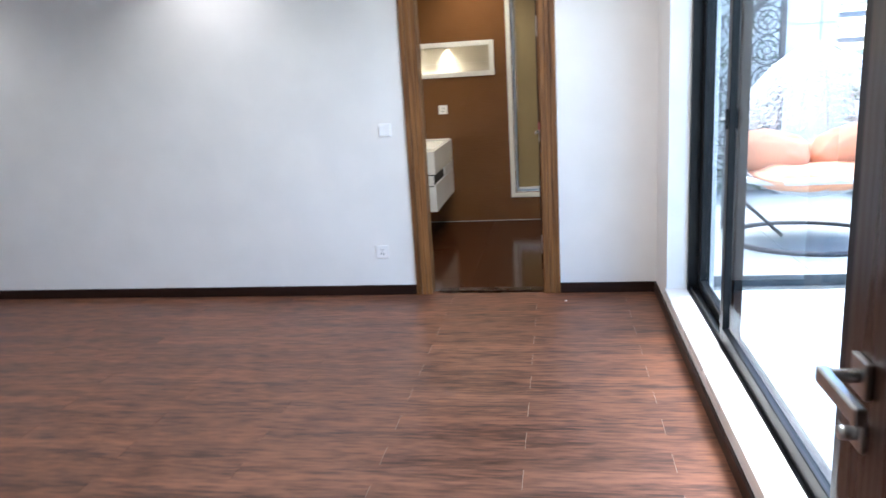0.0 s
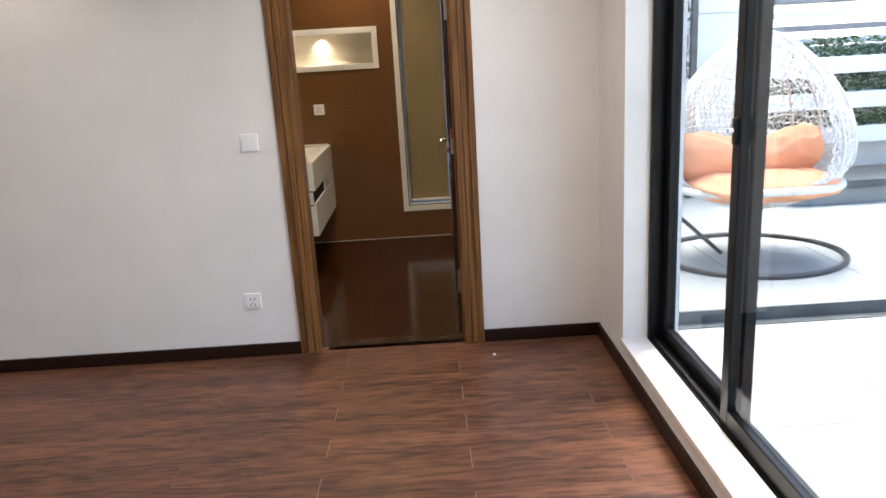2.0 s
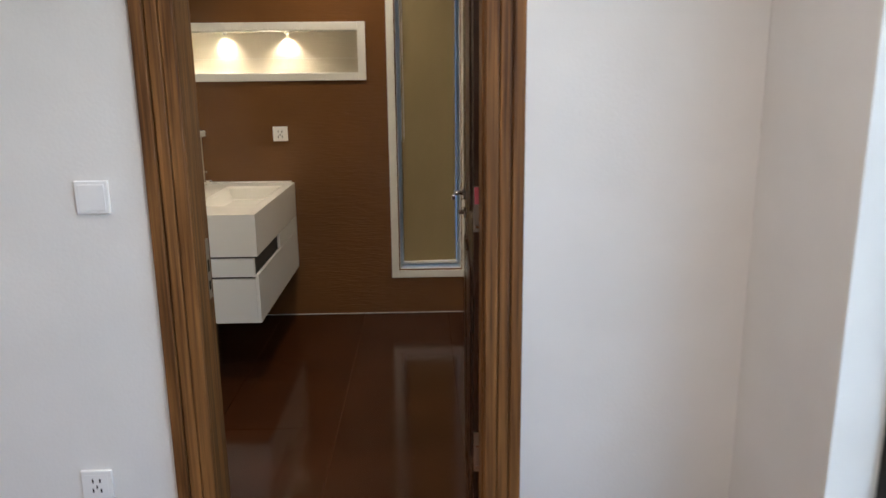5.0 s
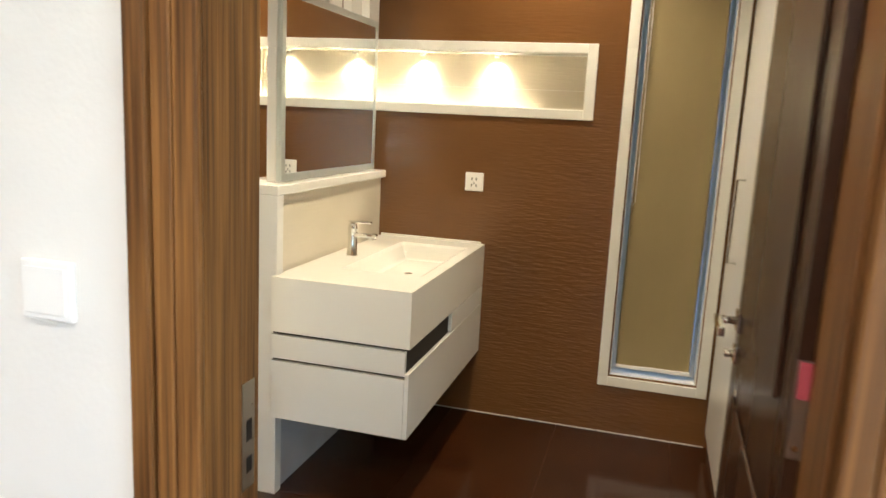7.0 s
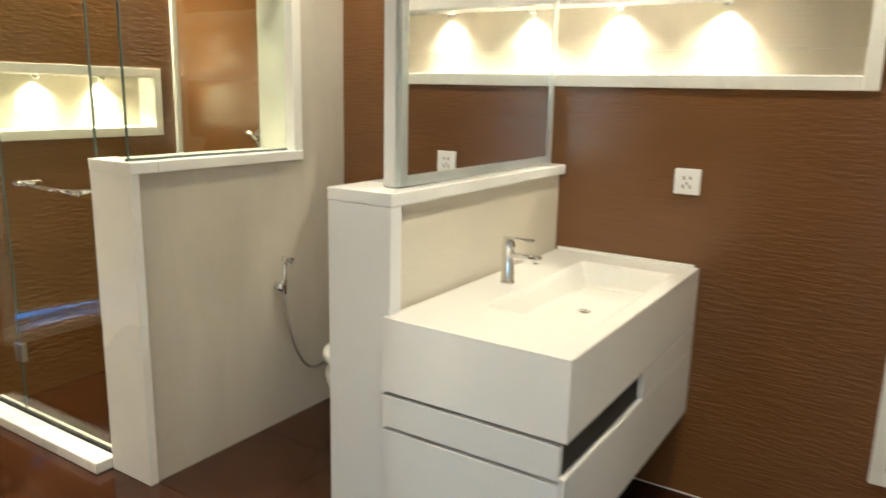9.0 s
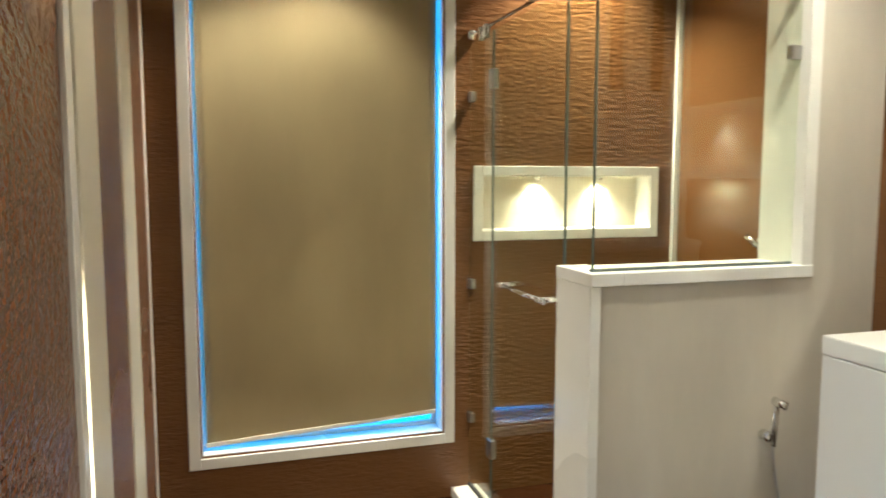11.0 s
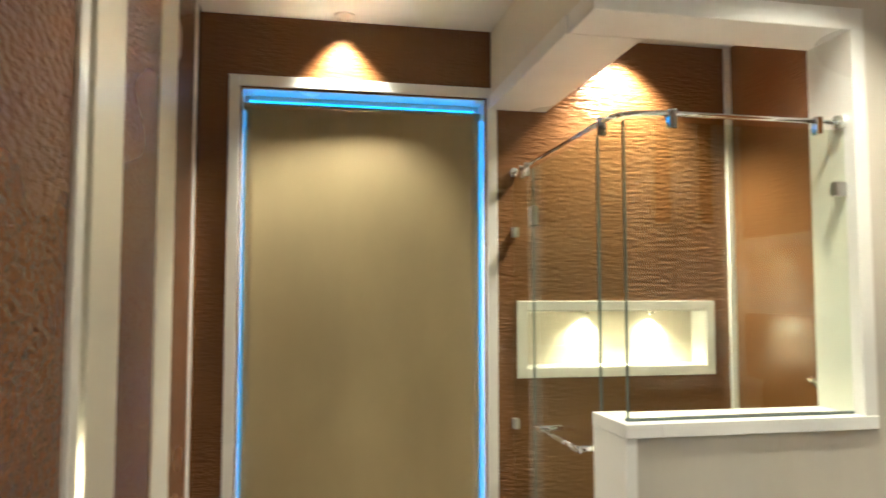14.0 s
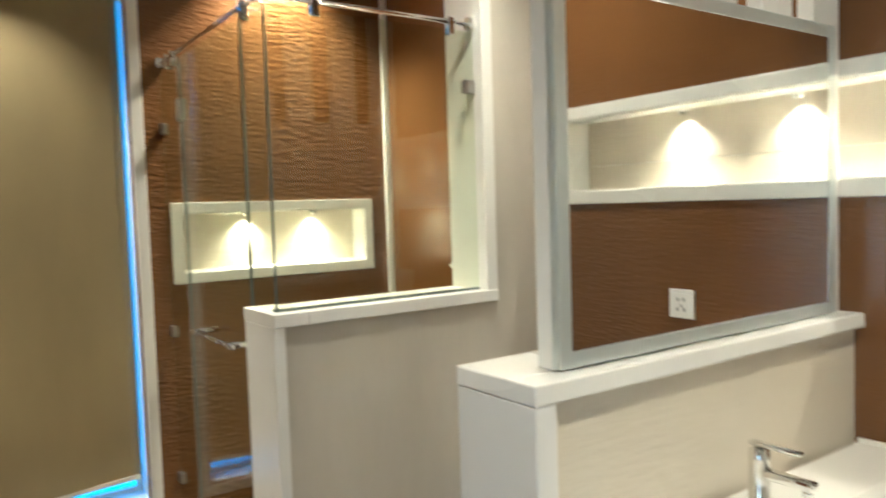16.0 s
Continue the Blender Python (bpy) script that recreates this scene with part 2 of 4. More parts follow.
def tube(points, radius, bm=None, sides=12, closed=False):
    """A round bar swept along points."""
    bm = bm or bmesh.new()
    pts = [Vector(p) for p in points]
    rings = []
    n = len(pts)
    up = Vector((0.13, 0.21, 0.97)).normalized()
    for i, p in enumerate(pts):
        a = pts[i - 1] if (i > 0 or closed) else p
        b = pts[(i + 1) % n] if (i < n - 1 or closed) else p
        d = (b - a).normalized()
        s = d.cross(up)
        if s.length < 0.1:
            s = d.cross(Vector((1, 0, 0)))
        s.normalize()
        u = s.cross(d).normalized()
        rings.append([bm.verts.new(p + (s * math.cos(k * math.tau / sides) + u * math.sin(k * math.tau / sides)) * radius) for k in range(sides)])
    for i in range(n if closed else n - 1):
        r0, r1 = rings[i], rings[(i + 1) % n]
        for k in range(sides):
            bm.faces.new((r0[k], r0[(k + 1) % sides], r1[(k + 1) % sides], r1[k]))
    if not closed:
        bm.faces.new(rings[0][::-1])
        bm.faces.new(rings[-1])
    return bm


def lathe(profile, at, bm=None, sides=32, sx=1.0, sy=1.0):
    bm = bm or bmesh.new()
    rings = []
    for r, z in profile:
        rings.append([bm.verts.new((at[0] + sx * r * math.cos(k * math.tau / sides), at[1] + sy * r * math.sin(k * math.tau / sides), at[2] + z))
                      for k in range(sides)])
    for a, b in zip(rings, rings[1:]):
        for k in range(sides):
            bm.faces.new((a[k], a[(k + 1) % sides], b[(k + 1) % sides], b[k]))
    bm.faces.new(rings[0][::-1])
    bm.faces.new(rings[-1])
    return bm


def slab(axis, lo, hi, u0, u1, z0, z1, holes=()):
    """A wall that stands across the axis ('x' or 'y') from lo to hi, with openings (u0, u1, z0, z1) through it."""
    us = sorted({u0, u1, *[h[0] for h in holes], *[h[1] for h in holes]})
    zs = sorted({z0, z1, *[h[2] for h in holes], *[h[3] for h in holes]})
    us, zs = [u for u in us if u0 <= u <= u1], [z for z in zs if z0 <= z <= z1]

    def solid(i, j):
        if not (0 <= i < len(us) - 1 and 0 <= j < len(zs) - 1):
            return False
        u, z = (us[i] + us[i + 1]) / 2, (zs[j] + zs[j + 1]) / 2
        return not any(h[0] < u < h[1] and h[2] < z < h[3] for h in holes)
    bm = bmesh.new()
    made = {}

    def v(i, j, d):
        if (i, j, d) not in made:
            w = hi if d else lo
            made[i, j, d] = bm.verts.new((w, us[i], zs[j]) if axis == "x" else (us[i], w, zs[j]))
        return made[i, j, d]
    for i in range(len(us) - 1):
        for j in range(len(zs) - 1):
            if not solid(i, j):
                continue
            bm.faces.new([v(i, j, 1), v(i + 1, j, 1), v(i + 1, j + 1, 1), v(i, j + 1, 1)])
            bm.faces.new([v(i, j, 0), v(i, j + 1, 0), v(i + 1, j + 1, 0), v(i + 1, j, 0)])
            for di, dj, a, b in ((-1, 0, (i, j), (i, j + 1)), (1, 0, (i + 1, j), (i + 1, j + 1)), (0, -1, (i, j), (i + 1, j)), (0, 1, (i, j + 1), (i + 1, j + 1))):
                if not solid(i + di, j + dj):
                    bm.faces.new([v(*a, 0), v(*b, 0), v(*b, 1), v(*a, 1)])
    bmesh.ops.recalc_face_normals(bm, faces=bm.faces)
    return bm


def structure(name, bm, mat, label, category):
    return tagged(link_mesh(name, bm, mat), label, category, kind="structure")


def frame_ring(axis, lo, hi, u0, u1, z0, z1, w, bevel=0.0):
    """Four mitre-less bars round an opening, as separate meshes: two uprights and two rails."""
    def bar(a0, a1, b0, b1):
        return box(lo, hi, a0, a1, b0, b1, bevel) if axis == "x" else box(a0, a1, lo, hi, b0, b1, bevel)
    return [bar(u0, u0 + w, z0, z1), bar(u1 - w, u1, z0, z1), bar(u0 + w, u1 - w, z0, z0 + w), bar(u0 + w, u1 - w, z1 - w, z1)]


FB, FT = -0.042, -0.064   # floor levels of bedroom and bathroom

# ---------------------------------------------------------------- shell of the bedroom
DOOR = (-0.43, 0.545, -0.2, 2.24)
structure("wall_bath_door", slab("y", 5.92, 6.08, -5.4, 1.62, -0.12, 3.1, [DOOR]), PLASTER, "white painted bedroom wall with the bathroom doorway", "wall")
structure("wall_window", slab("x", 1.315, 1.62, 0.58, 5.92, -0.12, 3.1, [(0.95, 5.39, 0.10, 2.62)]), PLASTER, "white painted wall round the wide sliding window", "wall")
structure("wall_entrance", slab("y", 0.40, 0.58, -5.4, 1.62, -0.12, 3.1, [(0.06, 1.06, -0.2, 2.2)]), PLASTER, "white painted wall with the entrance doorway", "wall")
structure("wall_far", slab("x", -5.40, -5.25, 0.58, 5.92, -0.12, 3.1), PLASTER, "plain white painted bedroom side wall", "wall")
structure("ceiling_bedroom", box(-5.4, 1.62, 0.40, 5.92, 3.0, 3.1), CEILING, "plain white painted bedroom ceiling", "ceiling")
hall = slab("y", -1.6, -1.5, -0.4, 1.62, -0.12, 3.1)
box(-0.4, -0.3, -1.5, 0.4, -0.12, 3.1, bm=hall)
box(1.52, 1.62, -1.5, 0.4, -0.12, 3.1, bm=hall)
structure("wall_hall", hall, PLASTER, "plain white hall walls behind the entrance", "wall")
structure("ceiling_hall", box(-0.4, 1.62, -1.6, 0.40, 3.0, 3.1), CEILING, "plain white hall ceiling", "ceiling")
structure("floor_hall", box(-0.4, 1.62, -1.6, 0.58, -0.12, FB), LAMINATE, "dark brown laminate hall floor", "floor")

# skirting boards
for name, b in (("baseboard", box(-5.25, -0.525, 5.902, 5.92, FB, FB + 0.080, 0.004)), ("baseboard", box(0.600, 1.315, 5.902, 5.92, FB, FB + 0.080, 0.004)),
                ("baseboard", box(1.297, 1.315, 0.58, 5.902, FB, FB + 0.078, 0.004)), ("baseboard", box(-5.25, -5.232, 0.58, 5.902, FB, FB + 0.080, 0.004))):
    structure(name, b, SKIRT, "dark brown wooden skirting board along the wall", "skirting")

# ---------------------------------------------------------------- shell of the bathroom
NICHE = (-2.06, -0.128, 1.644, 1.930)
NARROW = (0.12, 0.560, 0.265, 2.55)
WINDOW = (6.288, 7.470, 0.29, 2.668)
S_NICHE = (7.679, 8.658, 1.324, 1.611)
structure("wall_bath_back", slab("y", 8.83, 8.97, -3.74, 1.25, -0.12, 3.1, [NICHE, NARROW]), BROWN, "glossy brown rippled tile bathroom wall with a lit niche", "wall")
structure("wall_bath_back_outer", slab("y", 8.97, 9.09, -3.95, 1.40, -0.12, 3.1, [NARROW]), RENDER, "white rendered outer leaf behind the tiled wall", "wall")
structure("wall_bath_window", slab("x", -3.88, -3.74, 6.08, 8.83, -0.12, 3.1, [WINDOW, S_NICHE]), BROWN_DEEP, "glossy brown rippled tile wall with a tall window", "wall")
structure("wall_bath_window_outer", slab("x", -3.98, -3.88, 6.085, 8.965, -0.12, 3.1, [WINDOW]), RENDER, "white rendered outer leaf behind the tiled wall", "wall")
structure("wall_bath_side", slab("x", 1.25, 1.40, 6.08, 8.97, -0.12, 3.1), PLASTER, "plain white bathroom side wall", "wall")
structure("ceiling_bath", box(-3.98, 1.40, 5.95, 9.09, 3.02, 3.13), CEILING, "plain cream painted bathroom ceiling", "ceiling")

# inner face of the door wall: brown tile panels between pale pilasters
for x0, x1 in ((-1.85, -1.25), (-0.95, -0.54), (-2.765, -2.27), (-3.53, -3.075)):
    structure("wall_tile_panel", box(x0, x1, 6.08, 6.10, FT, 3.02), BROWN_PEBBLE, "dark brown hammered tile panel between pale strips", "wall tile")
for x0, x1 in ((-2.27, -1.99), (-3.075, -2.765), (-1.25, -0.95)):
    structure("trim", box(x0, x1, 6.08, 6.106, FT, 3.02, 0.003), CREAM_LACQUER, "cream lacquered vertical strip between brown tiles", "wall trim")
structure("trim", box(-1.915, -1.85, 6.08, 6.112, FT, 3.02, 0.003), WHITE_STONE, "narrow white vertical wall trim", "wall trim")
structure("trim", box(-3.60, -3.53, 6.08, 6.104, FT, 3.02, 0.003), WHITE_STONE, "narrow white corner trim beside the window", "wall trim")
structure("wall_tile_panel", box(-3.74, -3.60, 6.08, 6.10, FT, 3.02), BROWN, "brown rippled tile panel in the window corner", "wall tile")
led = thing("light_strip", (-1.95, 6.085, 0), "slim lit vertical strip set in the wall trim", "strip light")
part("channel", box(-1.99, -1.915, 6.08, 6.088, FT, 3.02), STEEL, led)
part("diffuser", box(-1.962, -1.932, 6.088, 6.094, FT, 1.35, 0.001), LED, led, "glowing warm white diffuser")
structure("trim", box(0.76, 1.25, 6.08, 6.10, FT, 3.02), BROWN, "brown tile panel beside the bathroom door", "wall tile")

# shower wall, beam and their white edging
SX0, SX1 = -2.645, -2.435
sw = slab("x", SX0, SX1, 7.605, 8.83, FT, 3.02, [(7.605, 8.48, 1.235, 2.70)])
structure("wall_shower", sw, STONE_TILE, "beige tiled shower wall with a framed opening above", "wall")
structure("wall_shower_beam", box(-3.74, SX1, 7.50, 7.615, 2.69, 3.02), CREAM_LACQUER, "cream painted beam over the shower entrance", "beam")
box_lin = box(SX0 - 0.008, SX1 + 0.012, 8.463, 8.515, 1.275, 2.62)
structure("trim", box_lin, WHITE_STONE, "white stone jamb lining beside the shower glass", "wall trim")
structure("trim", box(SX0 - 0.008, SX1 + 0.012, 7.50, 8.515, 2.62, 2.70, 0.004), WHITE_STONE, "white stone lintel lining above the shower glass", "wall trim")
structure("trim", box(-3.74, SX0 - 0.008, 7.49, 7.79, 2.62, 2.69, 0.004), WHITE_STONE, "white underside lining of the shower beam", "wall trim")
structure("trim", box(-2.686, SX1 + 0.012, 7.5885, 7.629, FT, 1.230, 0.004), WHITE_STONE, "white stone end post of the half wall", "wall trim")
structure("trim", box(SX0 - 0.012, SX1 + 0.018, 7.71, 8.515, 1.230, 1.275, 0.003), WHITE_STONE, "white stone coping on the shower half wall", "wall trim")
structure("trim", box(-2.688, SX1 + 0.018, 7.587, 7.71, 1.230, 1.275, 0.003), WHITE_STONE, "white stone cap on the end of the half wall", "wall trim")
structure("trim", box(-2.682, SX0, 7.629, 7.71, FT, 1.230), WHITE_STONE, "white return of the half wall end", "wall trim")
structure("trim", box(-3.738, -3.715, 8.795, 8.828, FT, 3.02, 0.003), WHITE_STONE, "white corner strip inside the shower", "wall trim")
structure("trim", box(-3.74, -2.690, 7.515, 7.66, FT, -0.012, 0.006), WHITE_STONE, "white marble shower threshold", "threshold")


def tall_window(name, axis, face, out, u0, u1, z0, z1, label):
    """White stone surround, reveal lining, outer sash and pane. out: +1 or -1, the way outdoors."""
    mid = face + out * 0.10
    w = thing(name, (face, (u0 + u1) / 2, z0) if axis == "x" else ((u0 + u1) / 2, face, z0), label, "window", kind="structure")
    a, b = sorted((face - out * 0.014, face + out * 0.002))
    for bm in frame_ring(axis, a, b, u0, u1, z0, z1, 0.052, 0.003):
        part("surround", bm, WHITE_STONE, w, "white stone surround")
    a, b = sorted((face + out * 0.002, face + out * 0.20))
    for bm in frame_ring(axis, a, b, u0 + 0.050, u1 - 0.050, z0 + 0.050, z1 - 0.050, 0.014):
        part("reveal", bm, WHITE_STONE, w)
    a, b = sorted((face + out * 0.13, face + out * 0.17))
    for bm in frame_ring(axis, a, b, u0 + 0.064, u1 - 0.064, z0 + 0.064, z1 - 0.064, 0.02, 0.002):
        part("window_frame", bm, PLASTIC, w, "white window frame")
    c = face + out * 0.15
    if axis == "x":
        pane = part("pane", box(c - 0.003, c + 0.003, u0 + 0.08, u1 - 0.08, z0 + 0.08, z1 - 0.08), PANE, w, "clear glass pane")
    else:
        pane = part("pane", box(u0 + 0.08, u1 - 0.08, c - 0.003, c + 0.003, z0 + 0.08, z1 - 0.08), PANE, w, "clear glass pane")
    pane.visible_shadow = False
    return w


tall_window("window_1", "x", -3.74, -1, 6.228, 7.530, 0.230, 2.728, "tall bathroom window in a white stone surround")
tall_window("window_2", "y", 8.83, 1, 0.06, 0.617, 0.203, 2.62, "narrow tall bathroom window in a white stone surround")


def sheet(axis, c, u0, u1, z0, z1, seed, thick=0.0016, skew=0.0):
    """Hanging cloth with faint diagonal creases and slightly curled edges."""
    bm = bmesh.new()
    nu, nz = 28, 48
    g = []
    for side in (0, 1):
        rows = []
        for j in range(nz + 1):
            row = []
            for i in range(nu + 1):
                u, z = u0 + (u1 - u0) * i / nu, z0 + skew * i / nu + (z1 - z0 - skew * i / nu) * j / nz
                d = 0.013 * noise.noise(Vector((u * 1.6 + z * 0.9 + seed, z * 0.7 - u * 1.1, seed))) + side * thick
                e = 0.004 * noise.noise(Vector((z * 2.0, seed * 3.1, 0.5))) if i in (0, nu) else 0
                row.append(bm.verts.new((c + d, u + e, z) if axis == "x" else (u + e, c + d, z)))
            rows.append(row)
        g.append(rows)
    for side in (0, 1):
        for j in range(nz):
            for i in range(nu):
                q = [g[side][j][i], g[side][j][i + 1], g[side][j + 1][i + 1], g[side][j + 1][i]]
                bm.faces.new(q if side else q[::-1])
    for j in range(nz):
        for i in (0, nu):
            bm.faces.new((g[0][j][i], g[0][j + 1][i], g[1][j + 1][i], g[1][j][i]))
    bmesh.ops.recalc_face_normals(bm, faces=bm.faces)
    return bm


def roller_blind(axis, c, u0, u1, z0, z1, seed, label, skew=0.0):
    o = thing("roller_blind", (c, (u0 + u1) / 2, z0) if axis == "x" else ((u0 + u1) / 2, c, z0), label, "blind")
    part("fabric", sheet(axis, c, u0, u1, z0 + 0.02, z1, seed, skew=skew), FABRIC, o, "khaki blind fabric", True)
    if axis == "x":
        bar = box(c - 0.006, c + 0.008, u0, u1, z0, z0 + 0.022, 0.003)
        for v in bar.verts:
            v.co.z += skew * (v.co.y - u0) / (u1 - u0)
        part("bottom_bar", bar, CREAM_LACQUER, o, "pale bottom bar")
        part("roller", tube([(c - 0.02, u0 - 0.012, z1 + 0.005), (c - 0.02, u1 + 0.012, z1 + 0.005)], 0.019), FABRIC, o, "", True)
    else:
        part("bottom_bar", box(u0, u1, c - 0.008, c + 0.006, z0, z0 + 0.022, 0.003), PLASTIC, o, "pale bottom bar")
        part("roller", tube([(u0 - 0.008, c + 0.02, z1 + 0.005), (u1 + 0.008, c + 0.02, z1 + 0.005)], 0.019), FABRIC, o, "", True)
    return o


roller_blind("x", -3.798, 6.305, 7.448, 0.312, 2.594, 1.0, "khaki roller blind hanging slightly askew over the tall window", 0.062)
roller_blind("y", 8.885, 0.145, 0.525, 0.293, 2.51, 5.0, "khaki roller blind drawn down over the narrow window")
cord = thing("blind_cord", (0.15, 8.87, 1.2), "thin white looped blind cord hanging at the narrow window", "cord")
part("cord", tube([(0.152, 8.862, 2.5), (0.150, 8.862, 1.2), (0.158, 8.862, 1.17), (0.166, 8.862, 1.2), (0.164, 8.862, 2.5)], 0.0022, sides=6), PLASTIC, cord)


def wall_niche(name, axis, face, out, hole, label, lamps):
    u0, u1, z0, z1 = hole
    n = thing(name, (face, (u0 + u1) / 2, z0) if axis == "x" else ((u0 + u1) / 2, face, z0), label, "niche", kind="structure")
    a, b = sorted((face - out * 0.012, face + out * 0.002))
    for bm in frame_ring(axis, a, b, u0 - 0.048, u1 + 0.048, z0 - 0.048, z1 + 0.048, 0.050, 0.003):
        part("surround", bm, WHITE_STONE, n, "white stone surround")
    a, b = sorted((face + out * 0.002, face + out * 0.128))
    for bm in frame_ring(axis, a, b, u0, u1, z0, z1, 0.006):
        part("lining", bm, WHITE_STONE, n)
    a, b = sorted((face + out * 0.128, face + out * 0.138))
    zz = z0 + (z1 - z0) * 0.36
    for lo, hi in ((z0, zz - 0.001), (zz + 0.001, z1)):
        bm = box(a, b, u0, u1, lo, hi) if axis == "x" else box(u0, u1, a, b, lo, hi)
        part("tile", bm, CREAM, n, "cream rippled tile")
    for u in lamps:
        p = (face + out * 0.098, u, z1 - 0.03) if axis == "x" else (u, face + out * 0.098, z1 - 0.03)
        s = thing("niche_spotlight", p, "small chrome spotlight set under the niche top", "spotlight", "niche spotlights")
        part("ring", lathe([(0.017, 0.004), (0.019, 0.006), (0.019, 0.024), (0.012, 0.024)], p, sides=16), CHROME, s, "", True)
        part("lens", lathe([(0.004, 0.006), (0.013, 0.007), (0.013, 0.012)], p, sides=16), LENS, s, "glowing lens")
    return n


wall_niche("trim", "y", 8.83, 1, NICHE, "long lit wall niche with cream tile and white edging", NICHE_LAMPS)
wall_niche("trim", "x", -3.74, -1, S_NICHE, "lit shower niche with cream tile and white edging", SHOWER_NICHE_LAMPS)


def downlight(p, ceiling):
    d = thing("ceiling_downlight", (p[0], p[1], ceiling), "small round recessed ceiling downlight, lit; three bedroom ones are added fill", "downlight", "ceiling downlights")
    q = (p[0], p[1], ceiling)
    part("rim", lathe([(0.030, -0.004), (0.045, -0.005), (0.048, -0.0005), (0.030, -0.0005)], q, sides=24), PLASTIC, d, "white rim", True)
    part("lens", lathe([(0.002, -0.003), (0.030, -0.0035), (0.030, -0.001)], q, sides=24), LENS, d, "glowing lens")


for p in BATH_LAMPS:
    downlight(p, 3.02)
# includes fixtures for the three added fill lamps, out of view
for p in BED_LAMPS:
    downlight(p, 3.0)

# ---------------------------------------------------------------- bathroom doorway
cas = thing("door_casing", (0.05, 5.92, 0), "brown oak door casing with grooved profile", "door frame", kind="structure")


for x0, x1 in ((-0.525, -0.400), (0.482, 0.600)):
    w = x1 - x0
    bm = box(x0, x1, 5.912, 5.92, FB, 2.37)
    part("casing_board", bm, OAK, cas)
    inner = x1 if x0 < 0 else x0
    s = -1 if x0 < 0 else 1
    for a, b, d in ((0.0, 0.34 * w, 0.016), (0.36 * w, 0.66 * w, 0.013), (0.69 * w, w, 0.018)):
        lo, hi = sorted((inner + s * a, inner + s * b))
        part("moulding", box(lo, hi, 5.912 - d, 5.914, FB, 2.37, 0.005), OAK, cas)
    lo, hi = sorted((x0, x1))
    part("casing_board", box(lo, hi if x0 > 0 else -0.420, 6.08, 6.105, FB, 2.37, 0.004), OAK, cas)
part("casing_head", box(-0.400, 0.482, 5.892, 5.92, 2.24, 2.37, 0.004), OAK, cas)
part("casing_head", box(-0.420, 0.482, 6.08, 6.105, 2.24, 2.37, 0.004), OAK, cas)
part("jamb", box(-0.43, -0.403, 5.915, 6.025, FB, 2.24, 0.004), OAK, cas)
part("jamb", box(0.480, 0.545, 5.915, 6.090, FB, 2.24, 0.003), OAK, cas)
part("jamb", box(-0.43, -0.410, 6.025, 6.090, FB, 2.24, 0.002), OAK, cas)
part("door_stop", box(0.473, 0.480, 5.92, 6.025, FB, 2.20, 0.002), OAK, cas)
part("jamb_head", box(-0.403, 0.480, 5.915, 6.095, 2.205, 2.24, 0.003), OAK, cas)
strike = part("strike_plate", box(-0.4105, -0.4085, 6.034, 6.074, 0.90, 1.10, 0.0008), STEEL, cas, "brushed steel strike plate")
part("keeper_slot", box(-0.4090, -0.4080, 6.046, 6.064, 0.93, 0.96), BLACK, strike)
part("keeper_slot", box(-0.4090, -0.4080, 6.046, 6.064, 0.99, 1.03), BLACK, strike)
for z in (1.035, 0.9, 0.97):
    part("screw", lathe([(0.003, 0), (0.003, 0.001)], (-0.4085, 6.064, z + 0.02), sides=8), CHROME, strike)

leaf = thing("door_1", (0.44, 6.085, 0), "dark wooden bathroom door standing open into the bathroom", "door", kind="structure")
part("door_leaf", box(0.402, 0.442, 6.085, 6.895, FT + 0.012, 2.195, 0.003), DARK_WOOD, leaf)
for z0, z1 in ((0.22, 0.95), (1.15, 2.05)):
    part("door_panel", box(0.394, 0.402, 6.20, 6.78, z0, z1, 0.004), DARK_WOOD, leaf)
for z in (0.305, 1.178, 1.95):
    h = part("hinge", box(0.4425, 0.4460, 6.040, 6.094, z - 0.075, z + 0.075, 0.0008), STEEL, leaf, "brushed steel butt hinge")
    part("hinge_pin", tube([(0.436, 6.083, z - 0.079), (0.436, 6.083, z + 0.079)], 0.006), STEEL, h, "", True)
    part("hinge_leaf", box(0.403, 0.441, 6.0815, 6.0855, z - 0.075, z + 0.075), STEEL, h)
    for dz, dx in ((-0.058, 0.414), (-0.022, 0.430), (0.022, 0.414), (0.058, 0.430)):
        part("screw", tube([(dx, 6.0816, z + dz), (dx, 6.0798, z + dz)], 0.0055, sides=10), CHROME, h)
    if 1 < z < 1.5:
        part("protective_film", box(0.405, 0.4405, 6.0785, 6.0795, z + 0.018, z + 0.074, 0.0003), PINK_FILM, h, "torn pink protective film")


def lever(parent, face, s, y, z, along, mat):
    """Square rose with a flat lever and a turn below. s: the way off the leaf, along: the way the lever points."""
    a, b = sorted((face, face + s * 0.010))
    hd = part("door_handle", box(a, b, y - 0.026, y + 0.026, z - 0.026, z + 0.026, 0.003), mat, parent, "polished metal lever handle")
    part("neck", tube([(face + s * 0.008, y, z), (face + s * 0.055, y, z)], 0.010), mat, hd, "", True)
    y0, y1 = sorted((y - along * 0.010, y + along * 0.125))
    a, b = sorted((face + s * 0.044, face + s * 0.060))
    part("lever", box(a, b, y0, y1, z - 0.012, z + 0.012, 0.004), mat, hd)
    a, b = sorted((face, face + s * 0.008))
    t = part("thumb_turn", box(a, b, y - 0.022, y + 0.022, z - 0.105, z - 0.061, 0.003), mat, parent, "thumb turn below the handle")
    part("knob", tube([(face + s * 0.008, y, z - 0.083), (face + s * 0.028, y, z - 0.083)], 0.010), mat, t, "", True)


